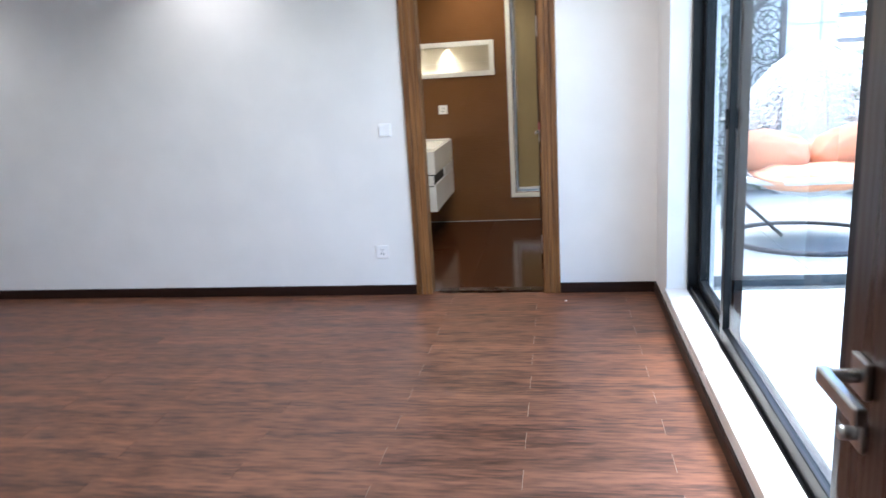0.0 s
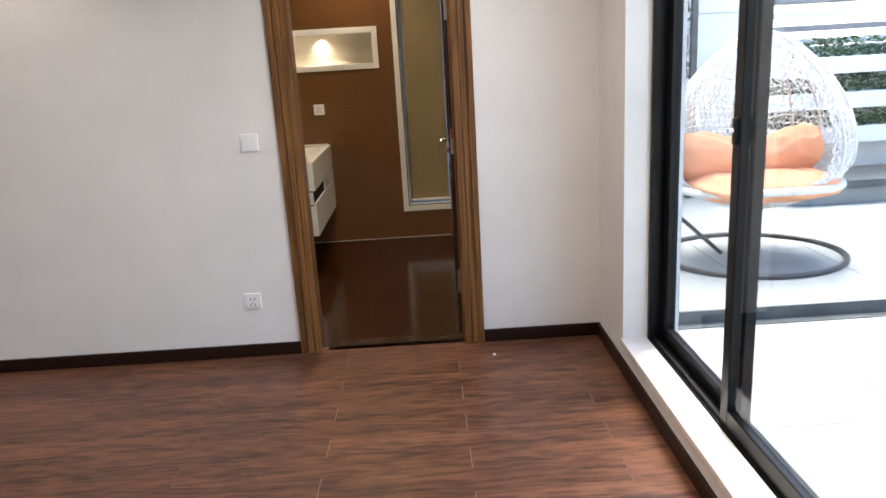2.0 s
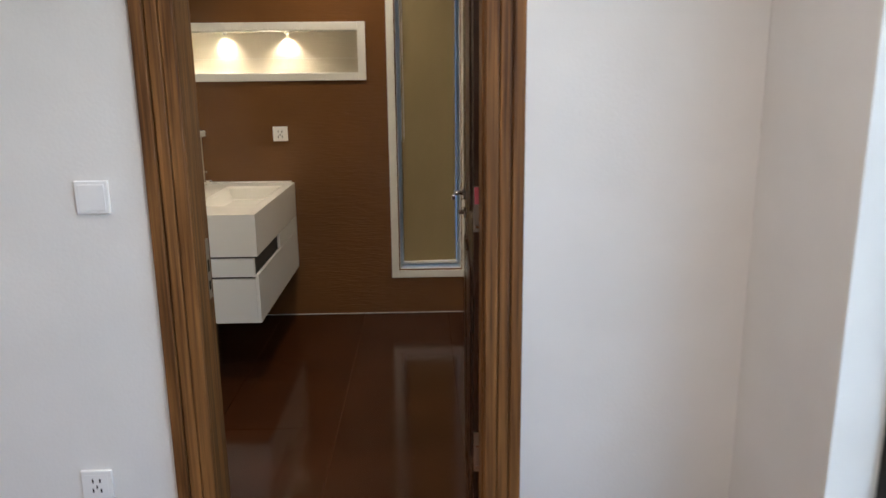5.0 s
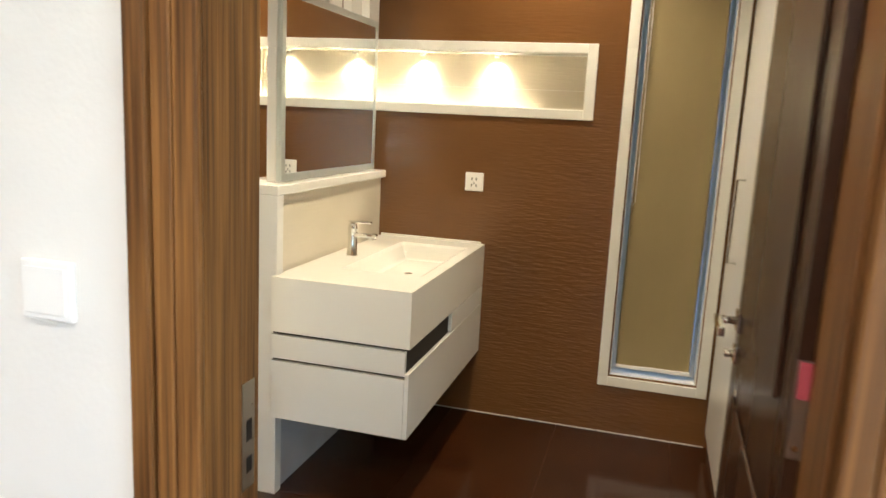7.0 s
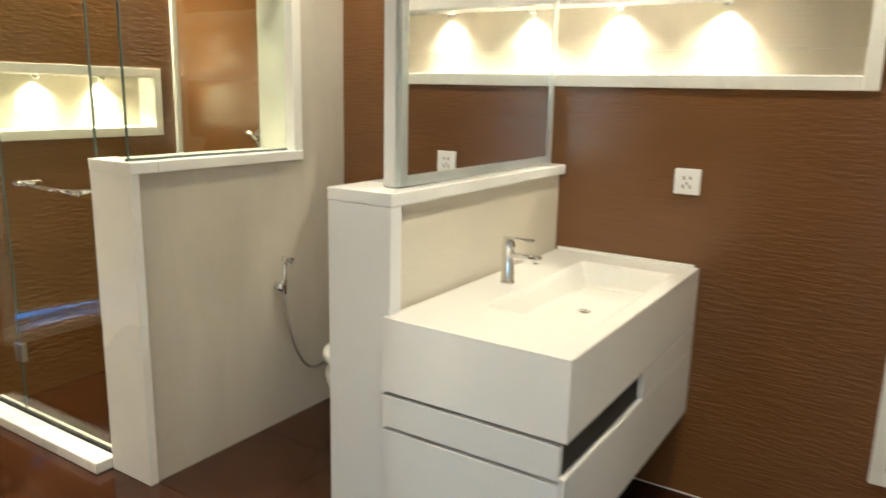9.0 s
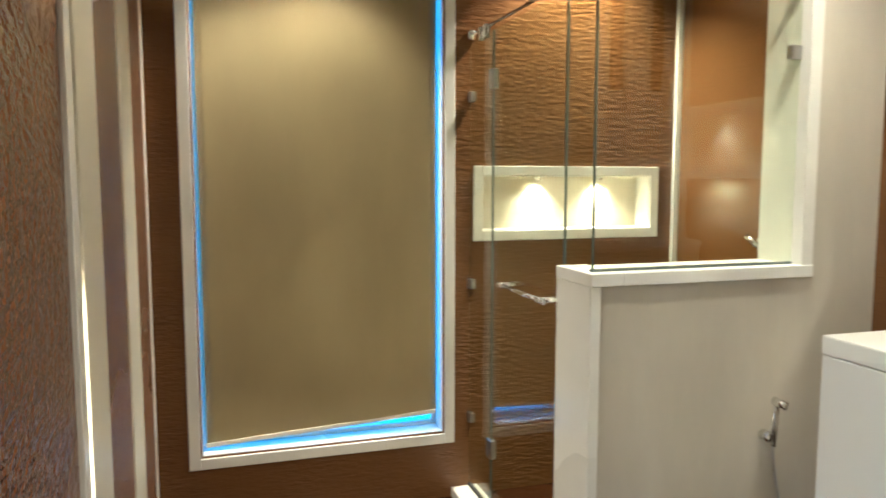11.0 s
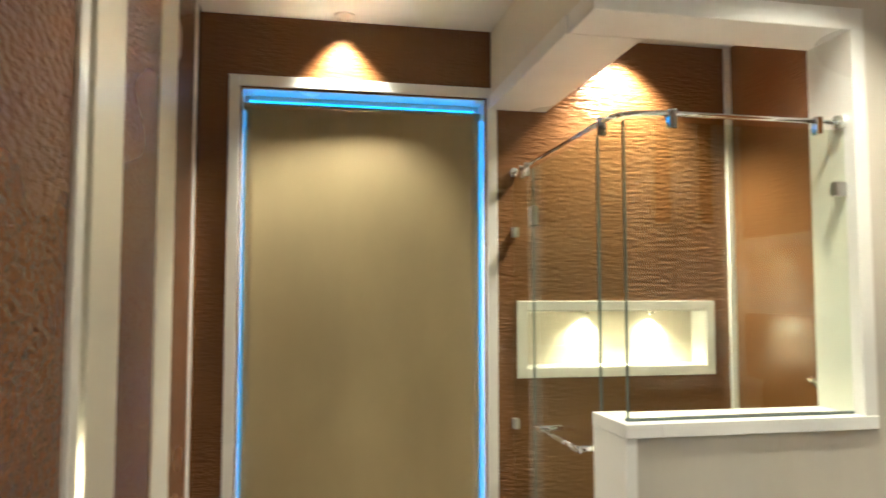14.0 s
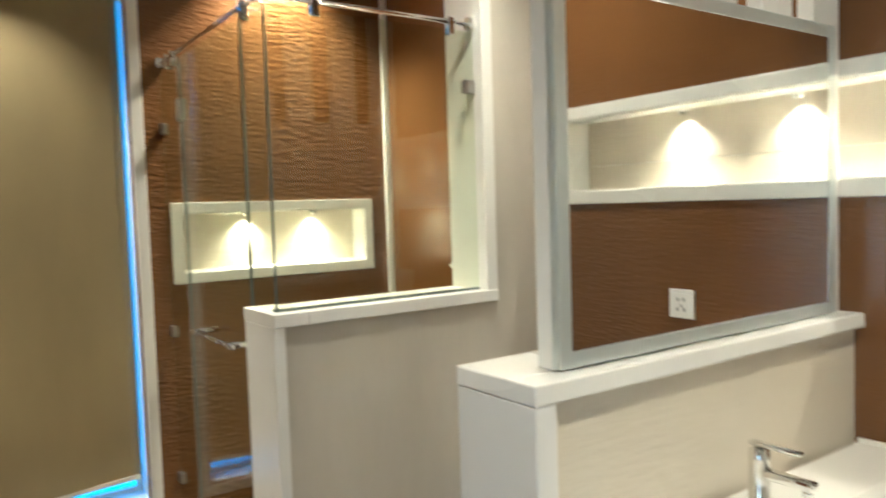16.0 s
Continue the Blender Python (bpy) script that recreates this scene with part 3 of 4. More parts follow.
lever(leaf, 0.402, -1, 6.83, 1.12, -1, CHROME)
lever(leaf, 0.442, 1, 6.83, 1.12, -1, CHROME)
leaf.rotation_euler = (0, 0, radians(-1.2))
leaf.location.x += 0.057

entry = thing("door_2", (1.02, 0.60, 0), "dark wooden entrance door standing open beside the window", "door", kind="structure")
part("door_leaf", box(1.000, 1.045, 0.60, 1.50, FB + 0.012, 2.17, 0.003), DARK_WOOD, entry)
part("lock_plate", box(1.009, 1.036, 1.4995, 1.5015, 1.03, 1.27, 0.0006), STEEL, entry, "steel lock plate on the door edge")
part("latch_bolt", box(1.014, 1.031, 1.500, 1.512, 1.08, 1.105, 0.002), STEEL, entry)
lever(entry, 1.000, -1, 1.43, 1.248, -1, STEEL)
structure("trim", box(0.02, 0.06, 0.38, 0.60, FB, 2.2), OAK, "brown oak jamb of the entrance doorway", "door frame")
structure("trim", box(1.05, 1.09, 0.38, 0.595, FB, 2.2), OAK, "brown oak jamb of the entrance doorway", "door frame")

# ---------------------------------------------------------------- switches and sockets
def wall_plate(name, axis, face, s, u, z, size, label, kind_of):
    def slabb(d0, d1, u0, u1, z0, z1, bev=0.0):
        a, b = sorted((face + s * d0, face + s * d1))
        return box(a, b, u0, u1, z0, z1, bev) if axis == "x" else box(u0, u1, a, b, z0, z1, bev)
    h = size / 2
    o = thing(name, (face, u, z) if axis == "x" else (u, face, z), label, kind_of)
    part("plate", slabb(0, 0.012, u - h, u + h, z - h, z + h, 0.003), PLASTIC, o)
    if kind_of == "switch":
        part("rocker", slabb(0.012, 0.015, u - h * 0.78, u + h * 0.78, z - h * 0.78, z + h * 0.78, 0.001), PLASTIC, o)
    else:
        f = part("socket_face", slabb(0.012, 0.0135, u - h * 0.72, u + h * 0.72, z - h * 0.72, z + h * 0.72, 0.0004), PLASTIC, o)
        k = h / 0.043
        for du, dz, w, t in ((-0.010, 0.013, 0.0022, 0.006), (0.010, 0.013, 0.0022, 0.006), (0, -0.006, 0.002, 0.005), (-0.011, -0.017, 0.0022, 0.006), (0.011, -0.017, 0.0022, 0.006)):
            part("pin_slot", slabb(0.0135, 0.0142, u + (du - w) * k, u + (du + w) * k, z + (dz - t) * k, z + (dz + t) * k), BLACK, f)
    return o


wall_plate("light_switch", "y", 5.92, -1, -0.692, 1.262, 0.10, "white plastic light switch on the bedroom wall", "switch")
wall_plate("wall_socket", "y", 5.92, -1, -0.786, 0.314, 0.10, "white plastic power socket low on the bedroom wall", "socket")
wall_plate("wall_socket", "y", 8.83, -1, -0.683, 1.242, 0.10, "white plastic power socket on the brown tile", "socket")

# ---------------------------------------------------------------- vanity, half wall and mirror
PX0, PX1 = -1.425, -1.225
structure("wall_vanity", box(PX0, PX1, 7.615, 8.83, FT, 1.232), CREAM, "cream tiled half wall behind the vanity", "wall")
structure("trim", box(PX0 - 0.015, PX1 + 0.028, 7.5955, 7.650, FT, 1.231, 0.004), LACQUER, "white end post of the vanity half wall", "wall trim")
structure("trim", box(PX0 - 0.016, PX1 + 0.030, 7.594, 8.83, 1.231, 1.272, 0.004), WHITE_STONE, "white stone coping on the vanity half wall", "wall trim")
structure("trim", box(PX1, PX1 + 0.010, 7.650, 8.83, FT, 0.31), GREY_PANEL, "grey panel under the floating vanity", "wall trim")

VX0, VX1, VY0, VY1 = -1.208, -0.605, 7.572, 8.828
van = thing("vanity_cabinet", (-0.9, 8.2, 0.315), "white lacquered floating vanity cabinet with an open dark slot", "vanity")
part("body", box(VX0, VX1 - 0.020, VY0 + 0.020, VY1, 0.33, 0.690), BLACK, van, "dark recessed carcass")
for z0, z1 in ((0.315, 0.565), (0.577, 0.677)):
    part("end_panel", box(VX0, VX1 - 0.0185, VY0, VY0 + 0.022, z0, z1, 0.0015), LACQUER, van)
part("drawer_front", box(VX1 - 0.018, VX1, VY0, VY1, 0.315, 0.588, 0.0015), LACQUER, van)
part("drawer_front", box(VX1 - 0.018, VX1, 8.20, VY1, 0.594, 0.684, 0.0015), LACQUER, van)
part("bottom", box(VX0, VX1 - 0.02, VY0 + 0.022, VY1, 0.316, 0.330), LACQUER, van)


def basin_top():
    """Thick white top with a shallow rounded basin pressed into it."""
    bm = bmesh.new()
    nx, ny = 44, 84
    bx0, bx1, by0, by1, depth, soft = -1.03, -0.665, 7.86, 8.66, 0.085, 0.05

    def z_at(x, y):
        d = min(x - bx0, bx1 - x, y - by0, by1 - y)
        k = max(0.0, min(1.0, d / soft))
        return 0.920 - depth * (k * k * (3 - 2 * k))
    top = [[bm.verts.new((VX0 + (VX1 - VX0) * i / nx, VY0 + (VY1 - VY0) * j / ny, z_at(VX0 + (VX1 - VX0) * i / nx, VY0 + (VY1 - VY0) * j / ny)))
            for j in range(ny + 1)] for i in range(nx + 1)]
    for i in range(nx):
        for j in range(ny):
            bm.faces.new((top[i][j], top[i + 1][j], top[i + 1][j + 1], top[i][j + 1]))
    rim = [top[i][0] for i in range(nx + 1)] + [top[nx][j] for j in range(1, ny + 1)] + [top[i][ny] for i in range(nx - 1, -1, -1)] + [top[0][j] for j in range(ny - 1, 0, -1)]
    low = [bm.verts.new((v.co.x, v.co.y, 0.690)) for v in rim]
    m = len(rim)
    for k in range(m):
        bm.faces.new((rim[k], low[k], low[(k + 1) % m], rim[(k + 1) % m]))
    bm.faces.new(low)
    bmesh.ops.recalc_face_normals(bm, faces=bm.faces)
    return bm


top = thing("washbasin", (-0.9, 8.2, 0.69), "thick white solid-surface vanity top with a moulded basin", "washbasin")
part("basin", basin_top(), SOLID, top)
part("drain", lathe([(0.002, 0.0), (0.022, 0.001), (0.024, 0.004), (0.004, 0.006)], (-0.85, 8.26, 0.836), sides=20), CHROME, top, "chrome drain", True)
part("upstand", box(VX0, VX1 - 0.02, VY1 - 0.016, VY1, 0.919, 0.932, 0.002), SOLID, top)

TX, TY = -1.105, 8.16
tap = thing("basin_tap", (TX, TY, 0.92), "chrome single-lever basin tap on the vanity", "tap")
part("tap_body", lathe([(0.026, 0), (0.027, 0.004), (0.023, 0.008), (0.022, 0.125), (0.023, 0.130), (0.021, 0.150), (0.010, 0.156)], (TX, TY, 0.920)), CHROME, tap, "", True)
part("spout", box(TX + 0.005, TX + 0.125, TY - 0.014, TY + 0.014, 1.010, 1.032, 0.006), CHROME, tap, "", True)
part("aerator", tube([(TX + 0.108, TY, 1.012), (TX + 0.108, TY, 0.998)], 0.010), CHROME, tap, "", True)
part("lever", box(TX - 0.020, TX + 0.095, TY - 0.011, TY + 0.011, 1.078, 1.088, 0.004), CHROME, tap, "", True)

mir = thing("wall_mirror", (-1.25, 8.22, 1.295), "large rectangular mirror with a grey frosted edge", "mirror")
part("backing", box(-1.262, -1.246, 7.700, 8.752, 1.292, 2.075, 0.001), MIRROR_EDGE, mir, "grey mirror edge")
part("mirror_glass", box(-1.246, -1.240, 7.735, 8.735, 1.318, 2.050), MIRROR, mir, "clear mirror glass")
for bm in frame_ring("x", -1.246, -1.238, 7.700, 8.752, 1.292, 2.075, 0.034, 0.003):
    part("bevel", bm, MIRROR_EDGE, mir, "frosted bevelled edge")
POSTS = [7.705, 7.955, 8.200, 8.445, 8.685]
for y in POSTS:
    p = thing("screen_post", (-1.315, y, 1.272), "white lacquered upright of the open screen behind the mirror", "post", "screen posts")
    part("post", box(-1.310, -1.2645, y, y + 0.140, 1.272, 3.02, 0.004), LACQUER, p)
    part("foot", box(-1.304, -1.272, y + 0.012, y + 0.128, 1.2715, 1.278), STEEL, p, "steel foot plate")

for o in (van, top, tap, mir):
    o.location.z -= 0.015

# ---------------------------------------------------------------- toilet corner
wc = thing("toilet", (-1.92, 8.5, FT), "white ceramic toilet with closed lid against the brown tile", "toilet")
cx, cy = -1.92, 8.44
part("bowl", lathe([(0.10, 0.0), (0.115, 0.02), (0.115, 0.10), (0.15, 0.24), (0.185, 0.36), (0.188, 0.395), (0.12, 0.395)], (cx, cy, FT), sx=1.0, sy=1.42), SOLID, wc, "", True)
part("seat_lid", lathe([(0.185, 0.0), (0.196, 0.006), (0.196, 0.026), (0.186, 0.036), (0.02, 0.040)], (cx, cy, 0.397), sx=1.0, sy=1.42), SOLID, wc, "white seat lid", True)
part("cistern", box(cx - 0.185, cx + 0.185, 8.64, 8.82, 0.36, 0.80, 0.02), SOLID, wc)
part("flush_button", lathe([(0.024, 0), (0.024, 0.005), (0.018, 0.007)], (cx, 8.73, 0.80)), CHROME, wc, "chrome flush button", True)

spray = thing("bidet_spray", (-2.43, 8.36, 0.62), "chrome hand bidet spray with hose on the beige tile", "hand shower")
wf = -2.435
part("wall_bracket", tube([(wf, 8.335, 0.635), (wf + 0.035, 8.335, 0.635)], 0.022), CHROME, spray, "", True)
part("spray_handle", tube([(wf + 0.036, 8.350, 0.60), (wf + 0.040, 8.350, 0.70), (wf + 0.044, 8.352, 0.765)], 0.011), CHROME, spray, "", True)
part("spray_head", tube([(wf + 0.035, 8.345, 0.775), (wf + 0.085, 8.360, 0.765)], 0.016), CHROME, spray, "", True)
hose = [(wf + 0.036 + 0.03 * math.sin(k / 18 * math.pi), 8.350 + 0.30 * (k / 18) ** 2.2, 0.60 - 0.43 * math.sin(k / 18 * math.pi * 0.56)) for k in range(19)]
part("hose", tube(hose, 0.006, sides=8), STEEL, spray, "thin steel hose", True)
part("stop_valve", tube([(wf + 0.036, 8.64, 0.18), (wf + 0.036, 8.71, 0.18)], 0.015), CHROME, spray, "", True)
valve = thing("angle_valve", (wf + 0.2, 8.80, 0.2), "small chrome angle valve beside the toilet", "valve")
part("valve_body", tube([(wf + 0.2, 8.83, 0.2), (wf + 0.2, 8.76, 0.2)], 0.013), CHROME, valve, "", True)
part("valve_knob", tube([(wf + 0.2, 8.765, 0.185), (wf + 0.2, 8.765, 0.245)], 0.011), CHROME, valve, "", True)

# ---------------------------------------------------------------- shower enclosure
GX, GY = -2.478, 7.615
sh = thing("shower_enclosure", (GX, GY, 0.085), "frameless clear glass shower enclosure with chrome fittings", "shower screen")


def glass(bm, name):
    g = part(name, bm, GREEN_GLASS, sh, "clear glass panel")
    g.visible_shadow = False
    return g


glass(box(-3.735, -3.422, GY - 0.005, GY + 0.005, -0.010, 2.270), "fixed_panel")
glass(box(-3.417, -2.694, GY - 0.005, GY + 0.005, 0.004, 2.270), "glass_door")
glass(box(GX - 0.005, GX + 0.005, GY + 0.012, 8.461, 1.279, 2.270), "side_panel")
glass(box(-2.672, GX + 0.005, GY - 0.005, GY + 0.005, 1.279, 2.270), "corner_panel")
for x in (-3.4195, -2.674):
    part("glass_edge", box(x - 0.002, x + 0.002, GY - 0.005, GY + 0.005, 0.004 if x < -3 else 1.279, 2.270), GLASS_EDGE, sh, "green-grey glass edge")
part("glass_edge", box(GX - 0.005, GX + 0.006, GY + 0.006, GY + 0.011, 1.279, 2.270), GLASS_EDGE, sh, "green-grey glass edge")
part("seal_strip", box(GX - 0.009, GX + 0.009, GY, 8.461, 1.2745, 1.284), GLASS_EDGE, sh, "grey bottom seal")
rail = [(-3.738, GY, 2.300), (-2.61, GY, 2.300)] + [(GX - 0.105 + 0.10 * math.sin(a), GY + 0.10 - 0.10 * math.cos(a), 2.300) for a in (0.26, 0.52, 0.78, 1.05, 1.31)] + [(GX, GY + 0.12, 2.300), (GX, 8.462, 2.300)]
rl = part("support_rail", tube(rail, 0.0095), CHROME, sh, "round chrome top rail", True)
for p in ((-3.60, GY), (-3.52, GY), (-2.64, GY), (GX, 7.80), (GX, 8.36)):
    part("rail_clamp", box(p[0] - 0.014, p[0] + 0.014, p[1] - 0.014, p[1] + 0.014, 2.250, 2.315, 0.003), CHROME, rl)
for p in ((-3.728, GY, 2.300), (GX, 8.452, 2.300)):
    part("rail_flange", lathe([(0.022, -0.022), (0.022, 0.022), (0.010, 0.022)], p, sides=16), CHROME, rl, "", True)
for z in (2.05, 0.30):
    part("door_hinge", box(-3.449, -3.391, GY - 0.014, GY + 0.014, z - 0.045, z + 0.045, 0.003), STEEL, sh, "brushed steel glass hinge")
for z in (2.00, 1.06, 0.36):
    part("wall_clamp", box(-3.739, -3.695, GY - 0.013, GY + 0.013, z - 0.024, z + 0.024, 0.003), STEEL, sh, "brushed steel wall clamp")
part("wall_clamp", box(GX - 0.013, GX + 0.013, 8.413, 8.462, 2.035, 2.085, 0.003), STEEL, sh, "brushed steel wall clamp")
bar = part("towel_bar", tube([(-3.19, GY - 0.065, 1.135), (-2.72, GY - 0.065, 1.135)], 0.0085), CHROME, sh, "chrome towel bar handle", True)
for x in (-3.16, -2.745):
    part("bar_mount", tube([(x, GY - 0.066, 1.135), (x, GY + 0.03, 1.135)], 0.012), CHROME, bar, "", True)
    part("bar_knob", tube([(x - 0.035, GY - 0.065, 1.135), (x + 0.035, GY - 0.065, 1.135)], 0.0125), CHROME, bar, "", True)
part("bottom_seal", box(-3.735, -2.694, GY - 0.008, GY + 0.008, -0.012, 0.003), BLACK, sh, "dark rubber bottom seal")
mix = thing("shower_mixer", (-3.02, 8.80, 1.27), "round chrome shower mixer on the brown tile", "tap")
part("mixer_plate", tube([(-3.02, 8.829, 1.29), (-3.02, 8.815, 1.29)], 0.055, sides=24), CHROME, mix, "", True)
part("mixer_lever", tube([(-3.02, 8.815, 1.29), (-3.02, 8.765, 1.29), (-3.06, 8.745, 1.33)], 0.016), CHROME, mix, "", True)
low = thing("foot_tap", (-3.70, 8.2, 0.25), "small chrome tap low on the shower wall", "tap")
part("tap_stem", tube([(-3.74, 8.2, 0.28), (-3.66, 8.2, 0.28)], 0.012), CHROME, low, "", True)
part("tap_lever", box(-3.672, -3.655, 8.19, 8.27, 0.27, 0.29, 0.004), CHROME, low)

# ---------------------------------------------------------------- tall white cabinet behind the bathroom door
CX = 0.632
cab = thing("tall_cabinet", (0.94, 7.9, FT), "tall white lacquered cabinet with a slim bar handle", "cabinet")
part("body", box(CX + 0.02, 1.248, 7.00, 8.826, FT, 2.60), LACQUER, cab)
for y0, y1, hy in ((7.003, 7.910, 7.84), (7.914, 8.824, 7.985)):
    d = part("cabinet_door", box(CX, CX + 0.019, y0, y1, 0.02, 2.595, 0.002), LACQUER, cab)
    if hy > 7.9:
        hd = part("bar_handle", tube([(CX, 8.40, 1.00), (CX - 0.035, 8.40, 1.00), (CX - 0.035, 8.40, 1.37), (CX, 8.40, 1.37)], 0.006), CHROME, d, "slim chrome bar handle", True)

# ---------------------------------------------------------------- sliding window and sill of the bedroom
structure("window_sill", box(1.300, 1.445, 0.95, 5.388, 0.105, 0.145, 0.006), WHITE_STONE, "white marble window sill", "window sill")
win = thing("window_3", (1.5, 3.1, 0.13), "wide black aluminium sliding window onto the terrace", "window", kind="structure")
for bm in frame_ring("x", 1.445, 1.585, 0.95, 5.388, 0.10, 2.618, 0.045, 0.003):
    part("window_frame", bm, BLACK_ALU, win, "black outer frame")
for x in (1.462, 1.515):
    part("track", box(x, x + 0.010, 0.995, 5.343, 0.145, 0.170), BLACK_ALU, win)
part("reveal", box(1.313, 1.445, 5.378, 5.3895, 0.129, 2.62), WHITE_STONE, win, "white stone reveal")
for k, (y0, y1, x) in enumerate(((4.345, 5.338, 1.530), (2.68, 4.430, 1.482), (1.0, 2.765, 1.530))):
    s = thing("window_sash", (x, (y0 + y1) / 2, 0.17), "black framed sliding glass sash in its track", "window", "sliding sashes", "structure")
    for bm in frame_ring("x", x - 0.022, x + 0.022, y0, y1, 0.160, 2.570, 0.070, 0.004):
        part("sash_bar", bm, BLACK_ALU, s)
    g = part("pane", box(x - 0.004, x + 0.004, y0 + 0.066, y1 - 0.066, 0.226, 2.504), PANE, s, "clear glass pane")
    g.visible_shadow = False
    part("gasket", frame_ring("x", x - 0.009, x + 0.009, y0 + 0.068, y1 - 0.068, 0.228, 2.502, 0.007)[0], GREY_PANEL, s)
    if k == 1:
        l = part("latch", box(x - 0.036, x - 0.022, 4.375, 4.405, 1.30, 1.40, 0.003), BLACK_ALU, s, "steel latch")
        part("latch_lever", box(x - 0.060, x - 0.036, 4.383, 4.397, 1.345, 1.362, 0.003), STEEL, l)
tagged(link_mesh("paper_scrap", box(0.632, 0.648, 5.69, 5.715, FB, FB + 0.005, 0.001), PLASTIC), "tiny white scrap of paper on the dark floor", "litter")

# ---------------------------------------------------------------- outside the bathroom windows
def backdrop(bm, colour):
    m = glowing("blue_glow_sheet", colour, 1.0)
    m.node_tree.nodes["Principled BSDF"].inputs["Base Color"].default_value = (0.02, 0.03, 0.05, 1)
    structure("backdrop", bm, m, "added blue glowing sheet close outside the bathroom window, in place of daylight", "backdrop")


# glowing sheets added close outside the panes; their blue stands in for daylight
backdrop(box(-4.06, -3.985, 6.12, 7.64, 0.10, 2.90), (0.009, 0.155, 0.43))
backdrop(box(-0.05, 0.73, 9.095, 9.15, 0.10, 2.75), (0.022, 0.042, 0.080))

# ---------------------------------------------------------------- terrace
structure("ground", box(-150, 150, -150, 150, -0.30, -0.12), SOIL, "pale earth round the house", "ground")
structure("pavement", box(1.62, 9.0, -3.0, 5.88, -0.12, -0.012), DARK_STONE, "bedding of the terrace paving", "paving")
structure("pavement_step", box(1.62, 9.0, 5.88, 12.0, -0.12, 0.070), DARK_STONE, "raised grey terrace platform", "paving")
channel = thing("floor_drain", (4, 5.9, 0), "dark drain channel along the terrace step", "drain")
part("grating", box(1.62, 9.0, 5.80, 5.878, -0.012, 0.004), DARK_STONE, channel)
part("edge_bar", box(1.62, 9.0, 5.876, 5.888, 0.0, 0.082, 0.002), DARK_STONE, channel, "grey steel edge")
structure("wall_terrace", slab("y", 9.6, 9.85, 1.0, 9.2, -0.1, 3.2, [(3.75, 8.0, 1.55, 2.4)]), RENDER, "white rendered terrace wall with a louvred opening", "wall")
structure("wall_terrace_side", slab("x", 7.6, 7.8, -3.0, 9.6, -0.1, 2.6), RENDER, "white rendered wall along the terrace", "wall")
structure("wall_house_side", slab("x", 1.40, 1.62, 6.08, 9.6, -0.12, 3.1), RENDER, "white rendered house wall beside the terrace", "wall")

clad = bpy.data.objects["wall_terrace"]
for row_at in range(8):
    for x in (1.66, 2.70):
        part("panel", box(x, x + 1.03, 9.575, 9.598, -0.05 + row_at * 0.40, 0.34 + row_at * 0.40, 0.003), RENDER, clad)
lou = thing("wall_louvre", (5.9, 9.7, 1.55), "white and grey horizontal louvre slats in the terrace wall", "louvre")
for k in range(6):
    part("slat", box(3.75, 8.0, 9.58, 9.80, 1.57 + k * 0.14, 1.63 + k * 0.14, 0.004), SLATE if k % 2 else RENDER, lou)
pl = thing("planter_wall", (5.3, 9.3, 0), "white stepped planter boxes with clipped green strips", "planter")
for k in range(3):
    z = 0.55 + k * 0.36
    part("planter_shelf", box(3.85, 7.5, 9.28, 9.598, z, z + 0.17, 0.01), RENDER, pl)


def leaves(x0, x1, y0, y1, z0, z1, count, seed):
    rng = random.Random(seed)
    bm = bmesh.new()
    for _ in range(count):
        c = Vector((rng.uniform(x0, x1), rng.uniform(y0, y1), z0 + (z1 - z0) * rng.random() ** 1.3))
        a = Euler((rng.uniform(-1, 1), rng.uniform(-1, 1), rng.uniform(0, 6.28))).to_matrix()
        s = rng.uniform(0.02, 0.045)
        q = [c + a @ Vector(p) * s for p in ((0, -1, 0), (0.5, 0, 0.15), (0, 1, 0), (-0.5, 0, 0.15))]
        bm.faces.new([bm.verts.new(p) for p in q])
    return bm


for k in range(3):
    z = 0.72 + k * 0.36
    tagged(link_mesh("hedge", leaves(3.9, 7.45, 9.32, 9.57, z, z + 0.19, 1500, k), LEAF), "low green planting in a white planter", "plant", "planter greenery", "stuff")
plat = thing("stone_bench", (4.6, 8.8, 0.07), "low grey stone bench on the terrace", "bench")
part("bench_top", box(3.75, 6.6, 8.45, 9.2, 0.24, 0.32, 0.01), DARK_STONE, plat)
part("bench_base", box(3.85, 6.5, 8.55, 9.15, 0.07, 0.24), PAVER, plat)

scr = thing("metal_screen", (2.35, 9.2, 0.07), "dark metal garden screen of curled scrolls", "screen")
for x in (1.80, 3.05):
    part("screen_post", box(x - 0.03, x + 0.03, 9.17, 9.23, 0.07, 2.9, 0.003), TUBE, scr)
for z in (0.5, 2.85):
    part("screen_rail", box(1.80, 3.05, 9.18, 9.22, z, z + 0.04), TUBE, scr)
rng = random.Random(4)
for i in range(4):
    for j in range(7):
        cxx, czz = 1.96 + i * 0.31, 0.72 + j * 0.32
        for r in (0.155, 0.105, 0.045):
            pts = [(cxx + r * math.cos(a), 9.2, czz + r * math.sin(a)) for a in np.linspace(0, math.tau, 20, endpoint=False)]
            part("scroll", tube(pts, 0.008, sides=5, closed=True), TUBE, scr)
        for m in range(8):
            a = m * math.tau / 8 + 0.2 * (i + j)
            r0, r1 = ((0.045, 0.105), (0.105, 0.175))[m % 2]
            part("spoke", tube([(cxx + r0 * math.cos(a), 9.2, czz + r0 * math.sin(a)), (cxx + r1 * math.cos(a + 0.2), 9.2, czz + r1 * math.sin(a + 0.2))], 0.007, sides=5), TUBE, scr)
